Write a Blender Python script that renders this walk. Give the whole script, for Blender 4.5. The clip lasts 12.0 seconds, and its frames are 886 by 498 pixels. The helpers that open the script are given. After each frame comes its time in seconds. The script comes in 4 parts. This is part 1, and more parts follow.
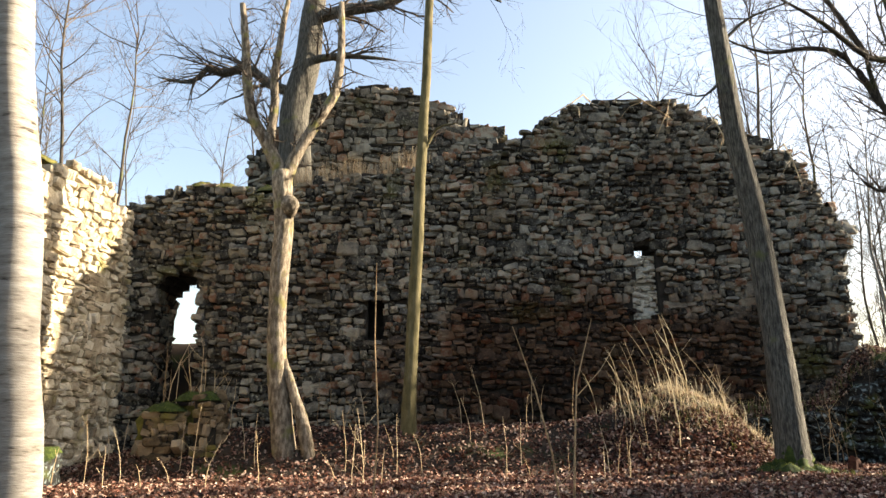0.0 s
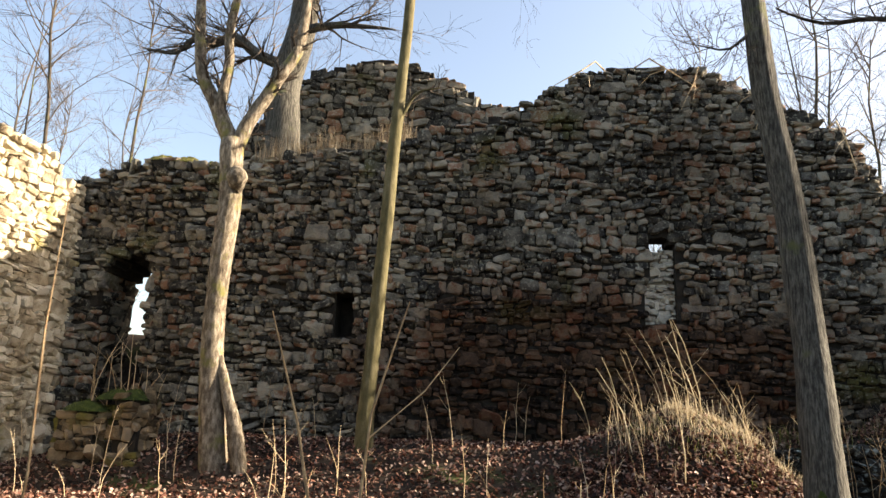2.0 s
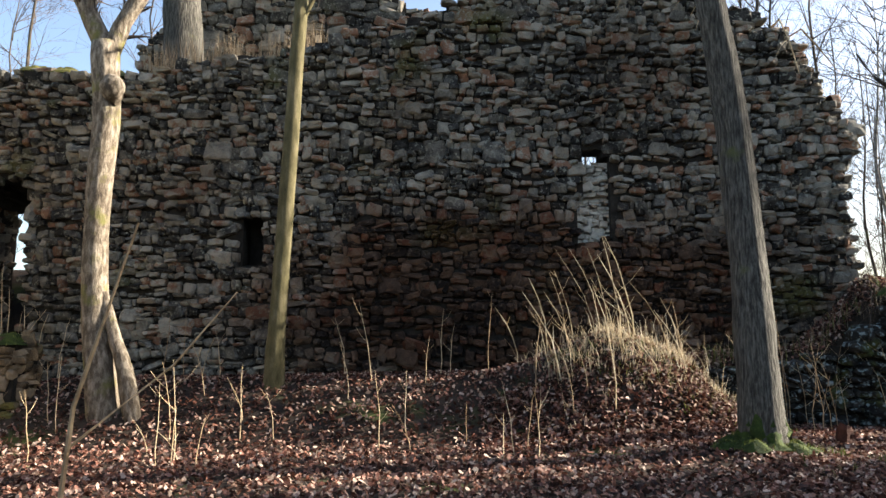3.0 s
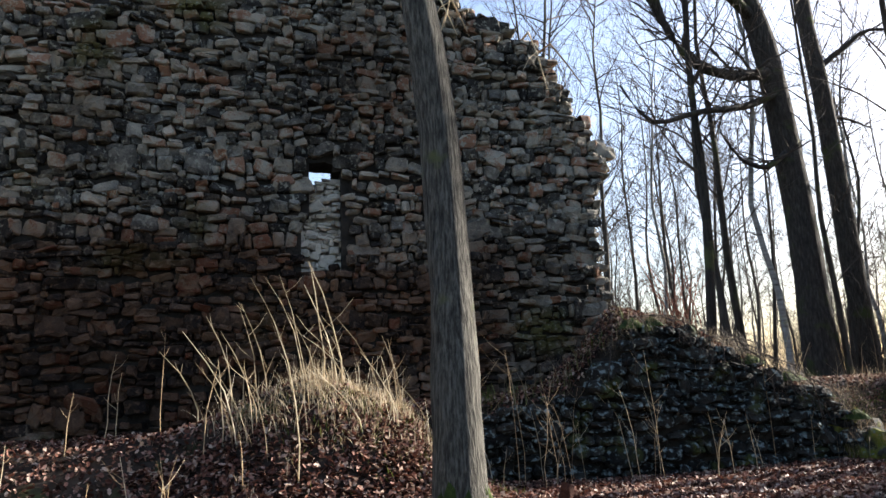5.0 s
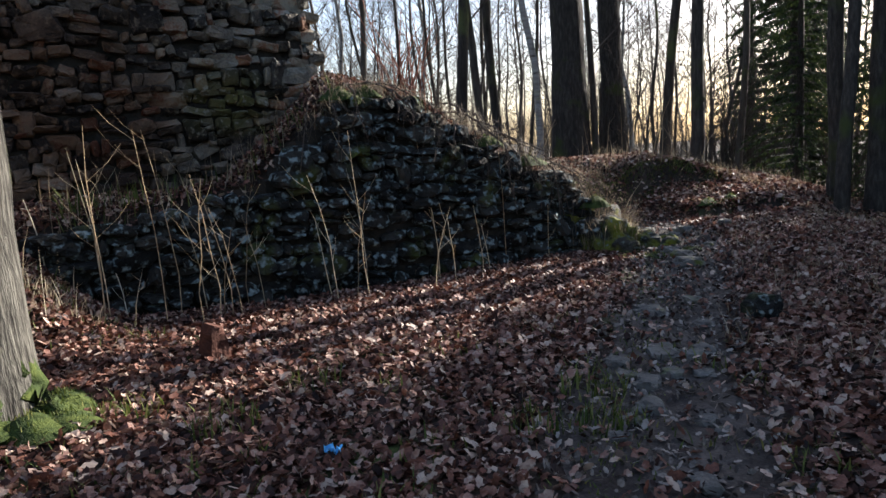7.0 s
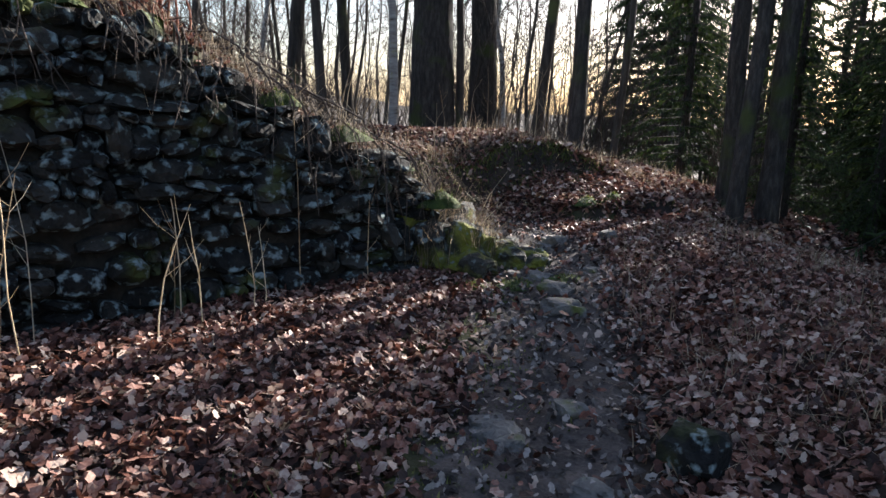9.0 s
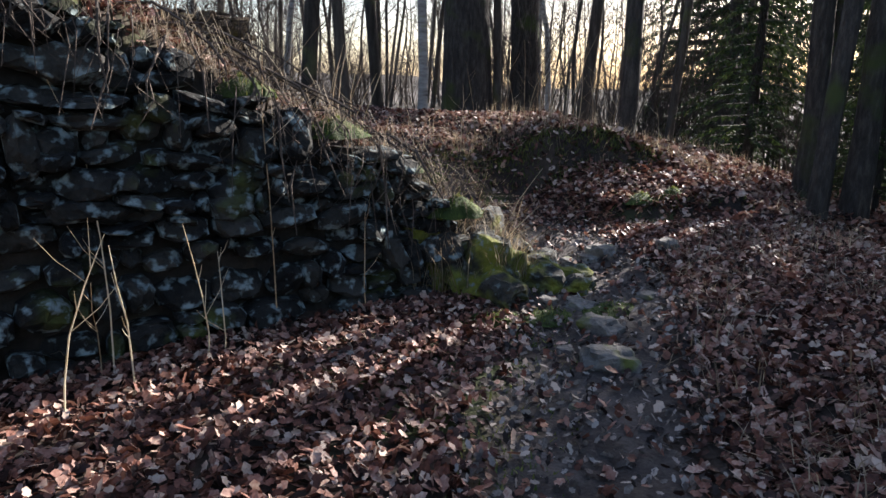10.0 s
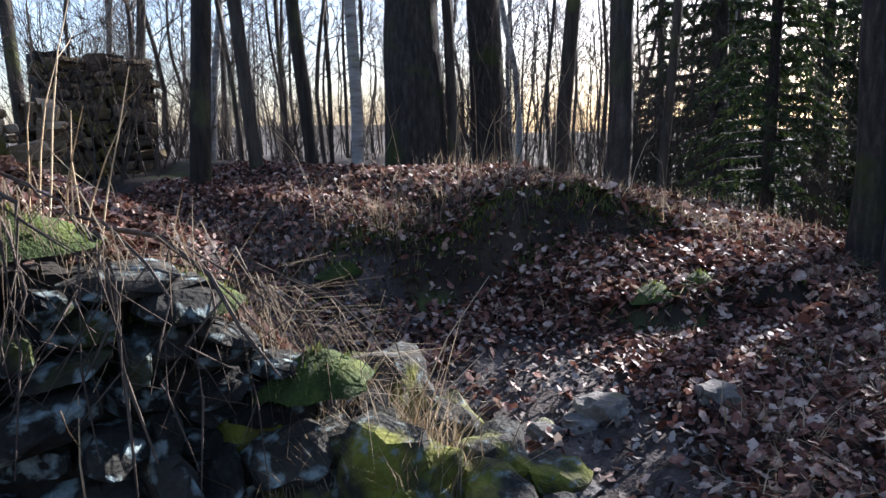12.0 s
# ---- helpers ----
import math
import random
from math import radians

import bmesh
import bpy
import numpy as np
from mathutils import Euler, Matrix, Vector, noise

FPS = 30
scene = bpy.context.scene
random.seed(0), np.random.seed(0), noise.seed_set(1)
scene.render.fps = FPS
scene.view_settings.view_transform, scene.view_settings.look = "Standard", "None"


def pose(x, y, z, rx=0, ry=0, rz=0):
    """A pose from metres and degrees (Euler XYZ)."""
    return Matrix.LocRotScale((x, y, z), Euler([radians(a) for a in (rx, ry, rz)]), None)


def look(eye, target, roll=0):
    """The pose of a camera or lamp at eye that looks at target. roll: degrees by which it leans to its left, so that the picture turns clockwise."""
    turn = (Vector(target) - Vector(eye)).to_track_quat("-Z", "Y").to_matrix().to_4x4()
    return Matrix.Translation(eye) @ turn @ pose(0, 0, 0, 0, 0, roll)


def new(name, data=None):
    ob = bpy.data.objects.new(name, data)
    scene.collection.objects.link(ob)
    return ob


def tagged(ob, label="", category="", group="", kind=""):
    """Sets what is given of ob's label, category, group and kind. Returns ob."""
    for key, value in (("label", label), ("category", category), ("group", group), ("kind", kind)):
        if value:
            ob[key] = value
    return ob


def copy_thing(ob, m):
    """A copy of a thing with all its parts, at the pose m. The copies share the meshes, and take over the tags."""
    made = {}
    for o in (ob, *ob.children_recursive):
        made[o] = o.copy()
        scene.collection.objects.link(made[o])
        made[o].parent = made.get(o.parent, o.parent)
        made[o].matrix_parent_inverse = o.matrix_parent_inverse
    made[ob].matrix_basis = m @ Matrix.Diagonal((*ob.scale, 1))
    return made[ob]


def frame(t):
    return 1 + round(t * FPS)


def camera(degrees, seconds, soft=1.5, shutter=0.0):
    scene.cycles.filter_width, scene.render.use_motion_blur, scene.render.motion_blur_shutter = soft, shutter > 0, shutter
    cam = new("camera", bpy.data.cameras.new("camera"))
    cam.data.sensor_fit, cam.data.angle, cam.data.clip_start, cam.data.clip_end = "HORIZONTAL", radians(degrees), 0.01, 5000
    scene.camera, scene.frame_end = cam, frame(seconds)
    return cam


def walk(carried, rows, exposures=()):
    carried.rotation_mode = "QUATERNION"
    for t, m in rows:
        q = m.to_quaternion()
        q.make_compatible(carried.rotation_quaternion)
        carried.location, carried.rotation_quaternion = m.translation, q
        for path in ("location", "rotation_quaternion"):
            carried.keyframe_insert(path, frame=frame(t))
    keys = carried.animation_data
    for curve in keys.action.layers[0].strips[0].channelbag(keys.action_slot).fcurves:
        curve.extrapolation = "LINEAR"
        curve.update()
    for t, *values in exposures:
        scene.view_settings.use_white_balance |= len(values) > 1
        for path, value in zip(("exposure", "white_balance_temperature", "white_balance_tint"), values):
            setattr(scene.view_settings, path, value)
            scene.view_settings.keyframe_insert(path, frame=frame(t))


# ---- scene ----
cam = camera(64.2, 12.0)
METRES, EYE, TILT, LEAN, TURN = 16.5, 1.5, 0.0, 0.0, 0.0
ROWS = [
    (0.0, 0.0, 0.0, 0.0, 0.15, 13.89, 0.62),
    (0.5, 0.0269, 0.0334, -0.0, -0.5, 16.36, -0.45),
    (1.0, 0.0585, 0.0648, -0.0006, -2.51, 17.39, -0.97),
    (1.5, 0.0747, 0.0989, 0.0061, 2.5, 16.63, -1.34),
    (2.0, 0.0848, 0.1314, 0.0137, 3.97, 14.06, -1.86),
    (2.5, 0.0952, 0.1626, 0.0205, 1.81, 11.61, 1.12),
    (3.0, 0.1094, 0.1979, 0.0244, -0.06, 7.83, 0.41),
    (5.0, 0.233, 0.3049, 0.0299, -13.06, 10.7, 2.35),
    (5.5, 0.2624, 0.3387, 0.034, -15.7, 6.46, 2.49),
    (6.0, 0.2953, 0.3653, 0.0334, -18.61, 1.16, 2.7),
    (6.5, 0.3201, 0.3994, 0.0311, -20.31, -6.14, 3.53),
    (7.0, 0.3536, 0.432, 0.0338, -30.46, -7.97, 3.2),
    (7.5, 0.3878, 0.461, 0.0336, -37.8, -8.77, 0.46),
    (9.5, 0.5125, 0.5791, 0.0396, -40.05, -12.17, -2.19),
    (10.0, 0.5427, 0.6023, 0.0411, -36.49, -13.28, -0.8),
    (10.5, 0.5754, 0.6301, 0.0406, -38.58, -14.27, -1.38),
    (11.0, 0.6014, 0.6548, 0.0395, -37.78, -13.0, 0.88),
    (11.5, 0.6301, 0.682, 0.0397, -35.04, -11.64, 1.92),
    (12.0, 0.6631, 0.7118, 0.0393, -38.25, -9.56, 1.16),
]
walk(cam, [(t, pose(0, 0, EYE, TILT, LEAN, TURN) @ pose(METRES * x, METRES * y, METRES * z, 90 + pitch, roll, yaw)) for t, x, y, z, yaw, pitch, roll in ROWS],
     [(0.0, 2.25, 7600, 12), (2.0, 2.2, 7600, 14), (3.0, 2.1, 6600, 12), (5.5, 1.9, 6250, 14), (6.5, 1.8, 6250, 15), (7.5, 1.95, 6050, 15), (10.5, 2.1, 6050, 17), (12.0, 2.1, 5600, 18)])

# ---- world and sun ----
SUN_EL, SUN_AZ = 22.5, 80.3
world = bpy.data.worlds.new("world")
scene.world = world
world.use_nodes = True
wn = world.node_tree
sky = wn.nodes.new("ShaderNodeTexSky")
sky.sky_type, sky.sun_disc = "NISHITA", False
sky.sun_elevation, sky.sun_rotation = radians(SUN_EL), radians(SUN_AZ)
sky.air_density, sky.dust_density, sky.ozone_density = 1.0, 2.2, 1.0
wn.links.new(sky.outputs[0], wn.nodes["Background"].inputs[0])
wn.nodes["Background"].inputs[1].default_value = 0.09
sun = new("sun", bpy.data.lights.new("sun", "SUN"))
sun.data.energy, sun.data.angle, sun.data.color = 5.0, radians(0.6), (1.0, 0.92, 0.79)
SUN_DIR = Vector((math.cos(radians(SUN_EL)) * math.sin(radians(SUN_AZ)), math.cos(radians(SUN_EL)) * math.cos(radians(SUN_AZ)), math.sin(radians(SUN_EL))))
sun.matrix_world = look(tuple(SUN_DIR * 60), (0, 0, 0))


# ---- materials ----
def material(name, stops, scale=6.0, rough=0.9, bump=0.4, fine=60.0, spread=0.0, moss=None, moss_scale=2.0, moss_at=0.62, lichen=None, lichen_at=0.6, lichen_scale=16.0, red_dark=None, stretch=(1, 1, 1), trans=0.0, wave=None, stain=0.0):
    """A natural surface: colours along a noise, a finer grain, a shift from piece to piece, patches of moss and lichen."""
    mat = bpy.data.materials.new(name)
    mat.use_nodes = True
    nt = mat.node_tree
    N, L = nt.nodes.new, nt.links.new
    bsdf = nt.nodes["Principled BSDF"]
    bsdf.inputs["Roughness"].default_value = rough
    bsdf.inputs["Specular IOR Level"].default_value = 0.25
    tc, mp = N("ShaderNodeTexCoord"), N("ShaderNodeMapping")
    geo = N("ShaderNodeNewGeometry")
    L(geo.outputs["Position"] if spread else tc.outputs["Object"], mp.inputs[0])
    mp.inputs["Scale"].default_value = stretch
    n1, n2 = N("ShaderNodeTexNoise"), N("ShaderNodeTexNoise")
    n1.inputs["Scale"].default_value, n1.inputs["Detail"].default_value = scale, 6
    n2.inputs["Scale"].default_value, n2.inputs["Detail"].default_value = fine, 5
    L(mp.outputs[0], n1.inputs[0]), L(mp.outputs[0], n2.inputs[0])
    mix = N("ShaderNodeMath")
    mix.operation = "MULTIPLY_ADD"
    mix.inputs[1].default_value = 0.45
    L(n2.outputs[0], mix.inputs[0])
    sub = N("ShaderNodeMath")
    sub.operation = "SUBTRACT"
    sub.inputs[1].default_value = 0.22
    L(n1.outputs[0], sub.inputs[0]), L(sub.outputs[0], mix.inputs[2])
    fac = mix.outputs[0]
    if spread:
        ob = N("ShaderNodeObjectInfo")
        add = N("ShaderNodeMath")
        L(geo.outputs["Random Per Island"], add.inputs[0]), L(ob.outputs["Random"], add.inputs[1])
        fr = N("ShaderNodeMath")
        fr.operation = "FRACT"
        L(add.outputs[0], fr.inputs[0])
        sh = N("ShaderNodeMath")
        sh.operation = "MULTIPLY_ADD"
        sh.inputs[1].default_value = spread
        sb = N("ShaderNodeMath")
        sb.operation = "SUBTRACT"
        sb.inputs[1].default_value = spread / 2
        L(fac, sb.inputs[0]), L(fr.outputs[0], sh.inputs[0]), L(sb.outputs[0], sh.inputs[2])
        fac = sh.outputs[0]
    ramp = N("ShaderNodeValToRGB")
    while len(ramp.color_ramp.elements) < len(stops):
        ramp.color_ramp.elements.new(0.5)
    for e, (p, c) in zip(ramp.color_ramp.elements, stops):
        e.position, e.color = p, (*c, 1)
    L(fac, ramp.inputs[0])
    colour = ramp.outputs[0]
    for extra, sc, at, off in ((moss, moss_scale, moss_at, 3.1), (lichen, lichen_scale, lichen_at, 11.7)):
        if not extra:
            continue
        n3, mp3 = N("ShaderNodeTexNoise"), N("ShaderNodeMapping")
        mp3.inputs["Location"].default_value = (off, off, off)
        n3.inputs["Scale"].default_value, n3.inputs["Detail"].default_value = sc, 7
        L(geo.outputs["Position"], mp3.inputs[0]), L(mp3.outputs[0], n3.inputs[0])
        mr = N("ShaderNodeMapRange")
        mr.inputs[1].default_value, mr.inputs[2].default_value = at - 0.05, at + 0.07
        L(n3.outputs[0], mr.inputs[0])
        mx = N("ShaderNodeMix")
        mx.data_type = "RGBA"
        L(mr.outputs[0], mx.inputs[0]), L(colour, mx.inputs[6])
        mx.inputs[7].default_value = (*extra, 1)
        colour = mx.outputs[2]
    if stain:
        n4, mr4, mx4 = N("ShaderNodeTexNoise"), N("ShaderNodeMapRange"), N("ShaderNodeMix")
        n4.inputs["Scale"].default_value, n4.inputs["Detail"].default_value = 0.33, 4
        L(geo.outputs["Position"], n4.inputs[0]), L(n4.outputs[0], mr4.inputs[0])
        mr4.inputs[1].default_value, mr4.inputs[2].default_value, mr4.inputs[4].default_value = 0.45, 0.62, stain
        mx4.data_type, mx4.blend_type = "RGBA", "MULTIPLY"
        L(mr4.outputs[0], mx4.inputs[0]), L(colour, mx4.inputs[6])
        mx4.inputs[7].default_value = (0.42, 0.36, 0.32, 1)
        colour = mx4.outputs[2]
    if red_dark:
        # redder and darker stones round a place on the wall, with a ragged edge
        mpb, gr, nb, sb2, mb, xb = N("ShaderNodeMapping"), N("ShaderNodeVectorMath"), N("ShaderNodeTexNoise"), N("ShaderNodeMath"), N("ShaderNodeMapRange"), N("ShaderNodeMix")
        centre, reach, tint = red_dark
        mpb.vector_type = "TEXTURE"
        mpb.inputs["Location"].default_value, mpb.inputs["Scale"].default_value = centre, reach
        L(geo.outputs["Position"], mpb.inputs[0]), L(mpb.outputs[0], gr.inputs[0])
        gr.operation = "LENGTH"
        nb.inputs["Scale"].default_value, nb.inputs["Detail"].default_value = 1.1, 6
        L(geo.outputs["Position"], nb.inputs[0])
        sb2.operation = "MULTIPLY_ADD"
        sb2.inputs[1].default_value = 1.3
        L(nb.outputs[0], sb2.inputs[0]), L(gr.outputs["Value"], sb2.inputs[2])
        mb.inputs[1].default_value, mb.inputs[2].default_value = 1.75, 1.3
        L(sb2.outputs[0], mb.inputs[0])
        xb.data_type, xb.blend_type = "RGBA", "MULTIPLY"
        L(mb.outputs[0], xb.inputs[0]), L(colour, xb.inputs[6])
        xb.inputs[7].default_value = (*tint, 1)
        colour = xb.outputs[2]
    L(colour, bsdf.inputs["Base Color"])
    height = mix.outputs[0]
    if wave:
        wv = N("ShaderNodeTexWave")
        wv.inputs["Scale"].default_value, wv.inputs["Distortion"].default_value = wave, 6.0
        L(mp.outputs[0], wv.inputs[0])
        am = N("ShaderNodeMath")
        L(wv.outputs[1], am.inputs[0]), L(height, am.inputs[1])
        height = am.outputs[0]
    bp = N("ShaderNodeBump")
    bp.inputs["Strength"].default_value, bp.inputs["Distance"].default_value = bump, 0.03
    L(height, bp.inputs["Height"]), L(bp.outputs[0], bsdf.inputs["Normal"])
    if trans:
        tl, ms = N("ShaderNodeBsdfTranslucent"), N("ShaderNodeMixShader")
        L(colour, tl.inputs[0])
        ms.inputs[0].default_value = trans
        L(bsdf.outputs[0], ms.inputs[1]), L(tl.outputs[0], ms.inputs[2])
        L(ms.outputs[0], nt.nodes["Material Output"].inputs[0])
    return mat


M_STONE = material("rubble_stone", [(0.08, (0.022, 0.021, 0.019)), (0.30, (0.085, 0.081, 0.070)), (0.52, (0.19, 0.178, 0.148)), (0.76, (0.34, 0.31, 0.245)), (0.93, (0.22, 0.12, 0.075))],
                   5.0, bump=1.0, fine=45, spread=0.9, stain=0.75, moss=(0.10, 0.10, 0.035), moss_scale=0.8, moss_at=0.66, lichen=(0.27, 0.27, 0.22), red_dark=((3.2, 15.5, 2.7), (5.0, 9.0, 2.1), (0.45, 0.30, 0.235)))
# side wall: stone and mortar paler and creamier than the main wall's
M_CREAM = material("cream_stone", [(0.1, (0.12, 0.09, 0.06)), (0.35, (0.34, 0.28, 0.19)), (0.6, (0.52, 0.46, 0.34)), (0.85, (0.62, 0.57, 0.46))], 5.0, bump=0.9, fine=45, spread=0.5, moss=(0.22, 0.19, 0.06), moss_scale=1.0, moss_at=0.64)
M_PALEMORTAR = material("pale_mortar", [(0.2, (0.2, 0.16, 0.11)), (0.8, (0.46, 0.4, 0.3))], 7.0, bump=1.0, fine=30)
# near-black base: the low wall's shade is partly put into its stone colour
M_LOW = material("shade_dark_stone", [(0.15, (0.006, 0.006, 0.006)), (0.45, (0.016, 0.016, 0.014)), (0.8, (0.042, 0.040, 0.034))],
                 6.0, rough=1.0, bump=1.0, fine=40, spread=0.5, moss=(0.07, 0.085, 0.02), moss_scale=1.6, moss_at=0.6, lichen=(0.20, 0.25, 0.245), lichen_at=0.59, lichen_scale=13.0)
M_MOSSROCK = material("mossy_stone", [(0.15, (0.008, 0.008, 0.007)), (0.45, (0.026, 0.026, 0.021)), (0.8, (0.065, 0.06, 0.05))], 7.0, bump=1.0, fine=45, moss=(0.13, 0.135, 0.02), moss_scale=3.6, moss_at=0.51, lichen=(0.15, 0.18, 0.17), lichen_at=0.62)
M_INFILL = material("pale_stone", [(0.2, (0.3, 0.27, 0.22)), (0.6, (0.6, 0.56, 0.47))], 8.0, bump=0.6, fine=60, spread=0.4)
M_MORTAR = material("old_mortar", [(0.2, (0.010, 0.009, 0.008)), (0.8, (0.039, 0.033, 0.025))], 7.0, bump=1.0, fine=30)
M_SOIL = material("forest_soil", [(0.2, (0.010, 0.007, 0.006)), (0.5, (0.028, 0.020, 0.014)), (0.8, (0.063, 0.043, 0.029))], 1.4, bump=1.0, fine=24, moss=(0.055, 0.075, 0.016), moss_scale=0.9, moss_at=0.64)
M_PATH = material("trodden_earth", [(0.2, (0.018, 0.014, 0.012)), (0.5, (0.056, 0.046, 0.040)), (0.8, (0.125, 0.106, 0.092))], 3.0, bump=0.8, fine=50)
M_LEAF = material("fallen_leaf", [(0.05, (0.018, 0.008, 0.006)), (0.32, (0.066, 0.026, 0.017)), (0.56, (0.17, 0.068, 0.044)), (0.78, (0.29, 0.165, 0.125)), (0.97, (0.47, 0.36, 0.28))], 9.0, rough=0.6, bump=0.2, fine=80, spread=1.0, trans=0.15)
M_CRUMB = material("leaf_crumb", [(0.1, (0.024, 0.018, 0.016)), (0.5, (0.085, 0.07, 0.06)), (0.9, (0.30, 0.26, 0.225))], 9.0, bump=0.2, fine=80, spread=0.9)
M_GRASS = material("dry_grass", [(0.1, (0.113, 0.076, 0.043)), (0.5, (0.239, 0.179, 0.113)), (0.9, (0.385, 0.324, 0.225))], 9.0, rough=0.7, bump=0.1, fine=50, spread=0.8, trans=0.45)
M_GREEN = material("green_grass", [(0.1, (0.035, 0.06, 0.012)), (0.5, (0.09, 0.12, 0.025)), (0.9, (0.2, 0.2, 0.06))], 9.0, rough=0.7, bump=0.1, fine=50, spread=0.8, trans=0.3)
M_STRAW = material("bleached_straw", [(0.1, (0.28, 0.21, 0.13)), (0.5, (0.50, 0.42, 0.28)), (0.9, (0.68, 0.61, 0.47))], 9.0, rough=0.7, bump=0.1, fine=50, spread=0.8, trans=0.4)
M_BROWN = material("brown_rubble", [(0.1, (0.05, 0.036, 0.022)), (0.4, (0.15, 0.11, 0.065)), (0.8, (0.30, 0.23, 0.15))], 5.0, bump=1.0, fine=45, spread=0.7, moss=(0.14, 0.12, 0.03), moss_scale=1.4, moss_at=0.58)
M_STALK = material("dead_stalk", [(0.1, (0.230, 0.149, 0.081)), (0.5, (0.483, 0.356, 0.207)), (0.9, (0.632, 0.517, 0.345))], 12.0, bump=0.2, spread=0.7)
M_MOSS = material("moss", [(0.2, (0.010, 0.020, 0.004)), (0.5, (0.030, 0.048, 0.008)), (0.8, (0.085, 0.105, 0.018))], 9.0, bump=1.0, fine=90)
M_MOSSY = material("yellow_moss", [(0.2, (0.022, 0.026, 0.006)), (0.5, (0.090, 0.086, 0.019)), (0.8, (0.203, 0.176, 0.045))], 6.0, bump=1.0, fine=60)
M_BARK = material("grey_bark", [(0.25, (0.012, 0.010, 0.008)), (0.45, (0.055, 0.051, 0.042)), (0.7, (0.15, 0.143, 0.118))], 6.0, bump=1.0, fine=22, moss=(0.10, 0.11, 0.04), moss_scale=2.2, moss_at=0.68, stretch=(7, 7, 0.8))
M_PALE = material("pale_bark", [(0.2, (0.032, 0.024, 0.018)), (0.45, (0.125, 0.10, 0.07)), (0.75, (0.36, 0.31, 0.24))], 9.0, bump=1.0, fine=50, moss=(0.16, 0.15, 0.05), moss_scale=3.0, moss_at=0.62, stretch=(2, 2, 0.7))
M_YELLOW = material("algae_bark", [(0.2, (0.045, 0.040, 0.016)), (0.5, (0.102, 0.089, 0.041)), (0.8, (0.178, 0.153, 0.089))], 6.0, bump=0.4, fine=50, stretch=(2, 2, 0.6))
M_DARK = material("dark_bark", [(0.2, (0.014, 0.012, 0.010)), (0.5, (0.04, 0.034, 0.028)), (0.8, (0.09, 0.078, 0.062))], 8.0, bump=1.0, fine=40, moss=(0.05, 0.06, 0.018), moss_scale=1.5, moss_at=0.62, stretch=(2.5, 2.5, 0.6))
M_TWIG = material("twig_bark", [(0.2, (0.028, 0.021, 0.016)), (0.8, (0.12, 0.094, 0.072))], 4.0, bump=0.2)
M_WOOD = material("forest_bark", [(0.2, (0.020, 0.017, 0.013)), (0.5, (0.050, 0.042, 0.033)), (0.8, (0.10, 0.085, 0.066))], 5.0, bump=0.8, fine=30, spread=0.3, moss=(0.09, 0.10, 0.035), moss_scale=1.2, moss_at=0.63, stretch=(3, 3, 0.5))
M_BIRCH = material("birch_bark", [(0.26, (0.042, 0.035, 0.028)), (0.37, (0.210, 0.189, 0.161)), (0.7, (0.364, 0.343, 0.301))], 3.0, bump=0.3, fine=14, moss=(0.25, 0.24, 0.12), moss_scale=4.0, moss_at=0.68, stretch=(1, 1, 5))
M_SPRUCE = material("spruce_needles", [(0.2, (0.012, 0.022, 0.008)), (0.5, (0.03, 0.05, 0.016)), (0.9, (0.075, 0.10, 0.03))], 3.0, bump=0.1, spread=0.6, trans=0.2)
M_SHOOT = material("red_shoot", [(0.2, (0.10, 0.035, 0.022)), (0.8, (0.30, 0.13, 0.08))], 5.0, bump=0.2)
M_BLUE = material("blue_plastic", [(0.2, (0.08, 0.38, 0.75)), (0.8, (0.22, 0.62, 0.92))], 20.0, rough=0.4, bump=0.2)


# ---- helpers of this place ----
class Geo:
    """Collects vertices and faces for one mesh."""

    def __init__(self):
        self.v, self.f = [], []

    def add(self, verts, faces):
        n = len(self.v)
        self.v.extend(verts)
        self.f.extend([tuple(i + n for i in fc) for fc in faces])

    def tube(self, pts, radii, sides=6, flute=0.0, seed=0.0):
        n = len(self.v)
        pts = [Vector(p) for p in pts]
        for i, p in enumerate(pts):
            d = (pts[min(i + 1, len(pts) - 1)] - pts[max(i - 1, 0)]).normalized()
            a = d.orthogonal() if abs(d.z) < 0.9 else Vector((1, 0, 0)) - d * d.x
            a.normalize()
            b = d.cross(a)
            for k in range(sides):
                th = 2 * math.pi * k / sides
                r = radii[i] * (1 + flute * noise.noise((math.cos(th) * 1.6 + seed, math.sin(th) * 1.6, i * 0.22)))
                q = p + a * (math.cos(th) * r) + b * (math.sin(th) * r)
                self.v.append((q.x, q.y, q.z))
        for i in range(len(pts) - 1):
            for k in range(sides):
                k2 = (k + 1) % sides
                self.f.append((n + i * sides + k, n + i * sides + k2, n + (i + 1) * sides + k2, n + (i + 1) * sides + k))
        self.f.append(tuple(n + (len(pts) - 1) * sides + k for k in range(sides)))

    def mesh(self, name, mat, smooth=False):
        me = bpy.data.meshes.new(name)
        me.from_pydata(self.v, [], self.f)
        me.materials.append(mat)
        if smooth:
            me.polygons.foreach_set("use_smooth", [True] * len(me.polygons))
        me.update()
        return me


def thing(name, label, category, group="", kind="", at=(0, 0, 0)):
    ob = new(name)
    ob.empty_display_size = 0.1
    ob.location = at
    return tagged(ob, label, category, group, kind)


def part(name, geo, mat, parent, label="", smooth=False):
    ob = new(name, geo.mesh(name, mat, smooth))
    ob.parent = parent
    return tagged(ob, label)


def solo(name, geo, mat, label, category, group="", kind="", smooth=False, at=(0, 0, 0)):
    ob = new(name, geo.mesh(name, mat, smooth))
    ob.location = at
    return tagged(ob, label, category, group, kind)


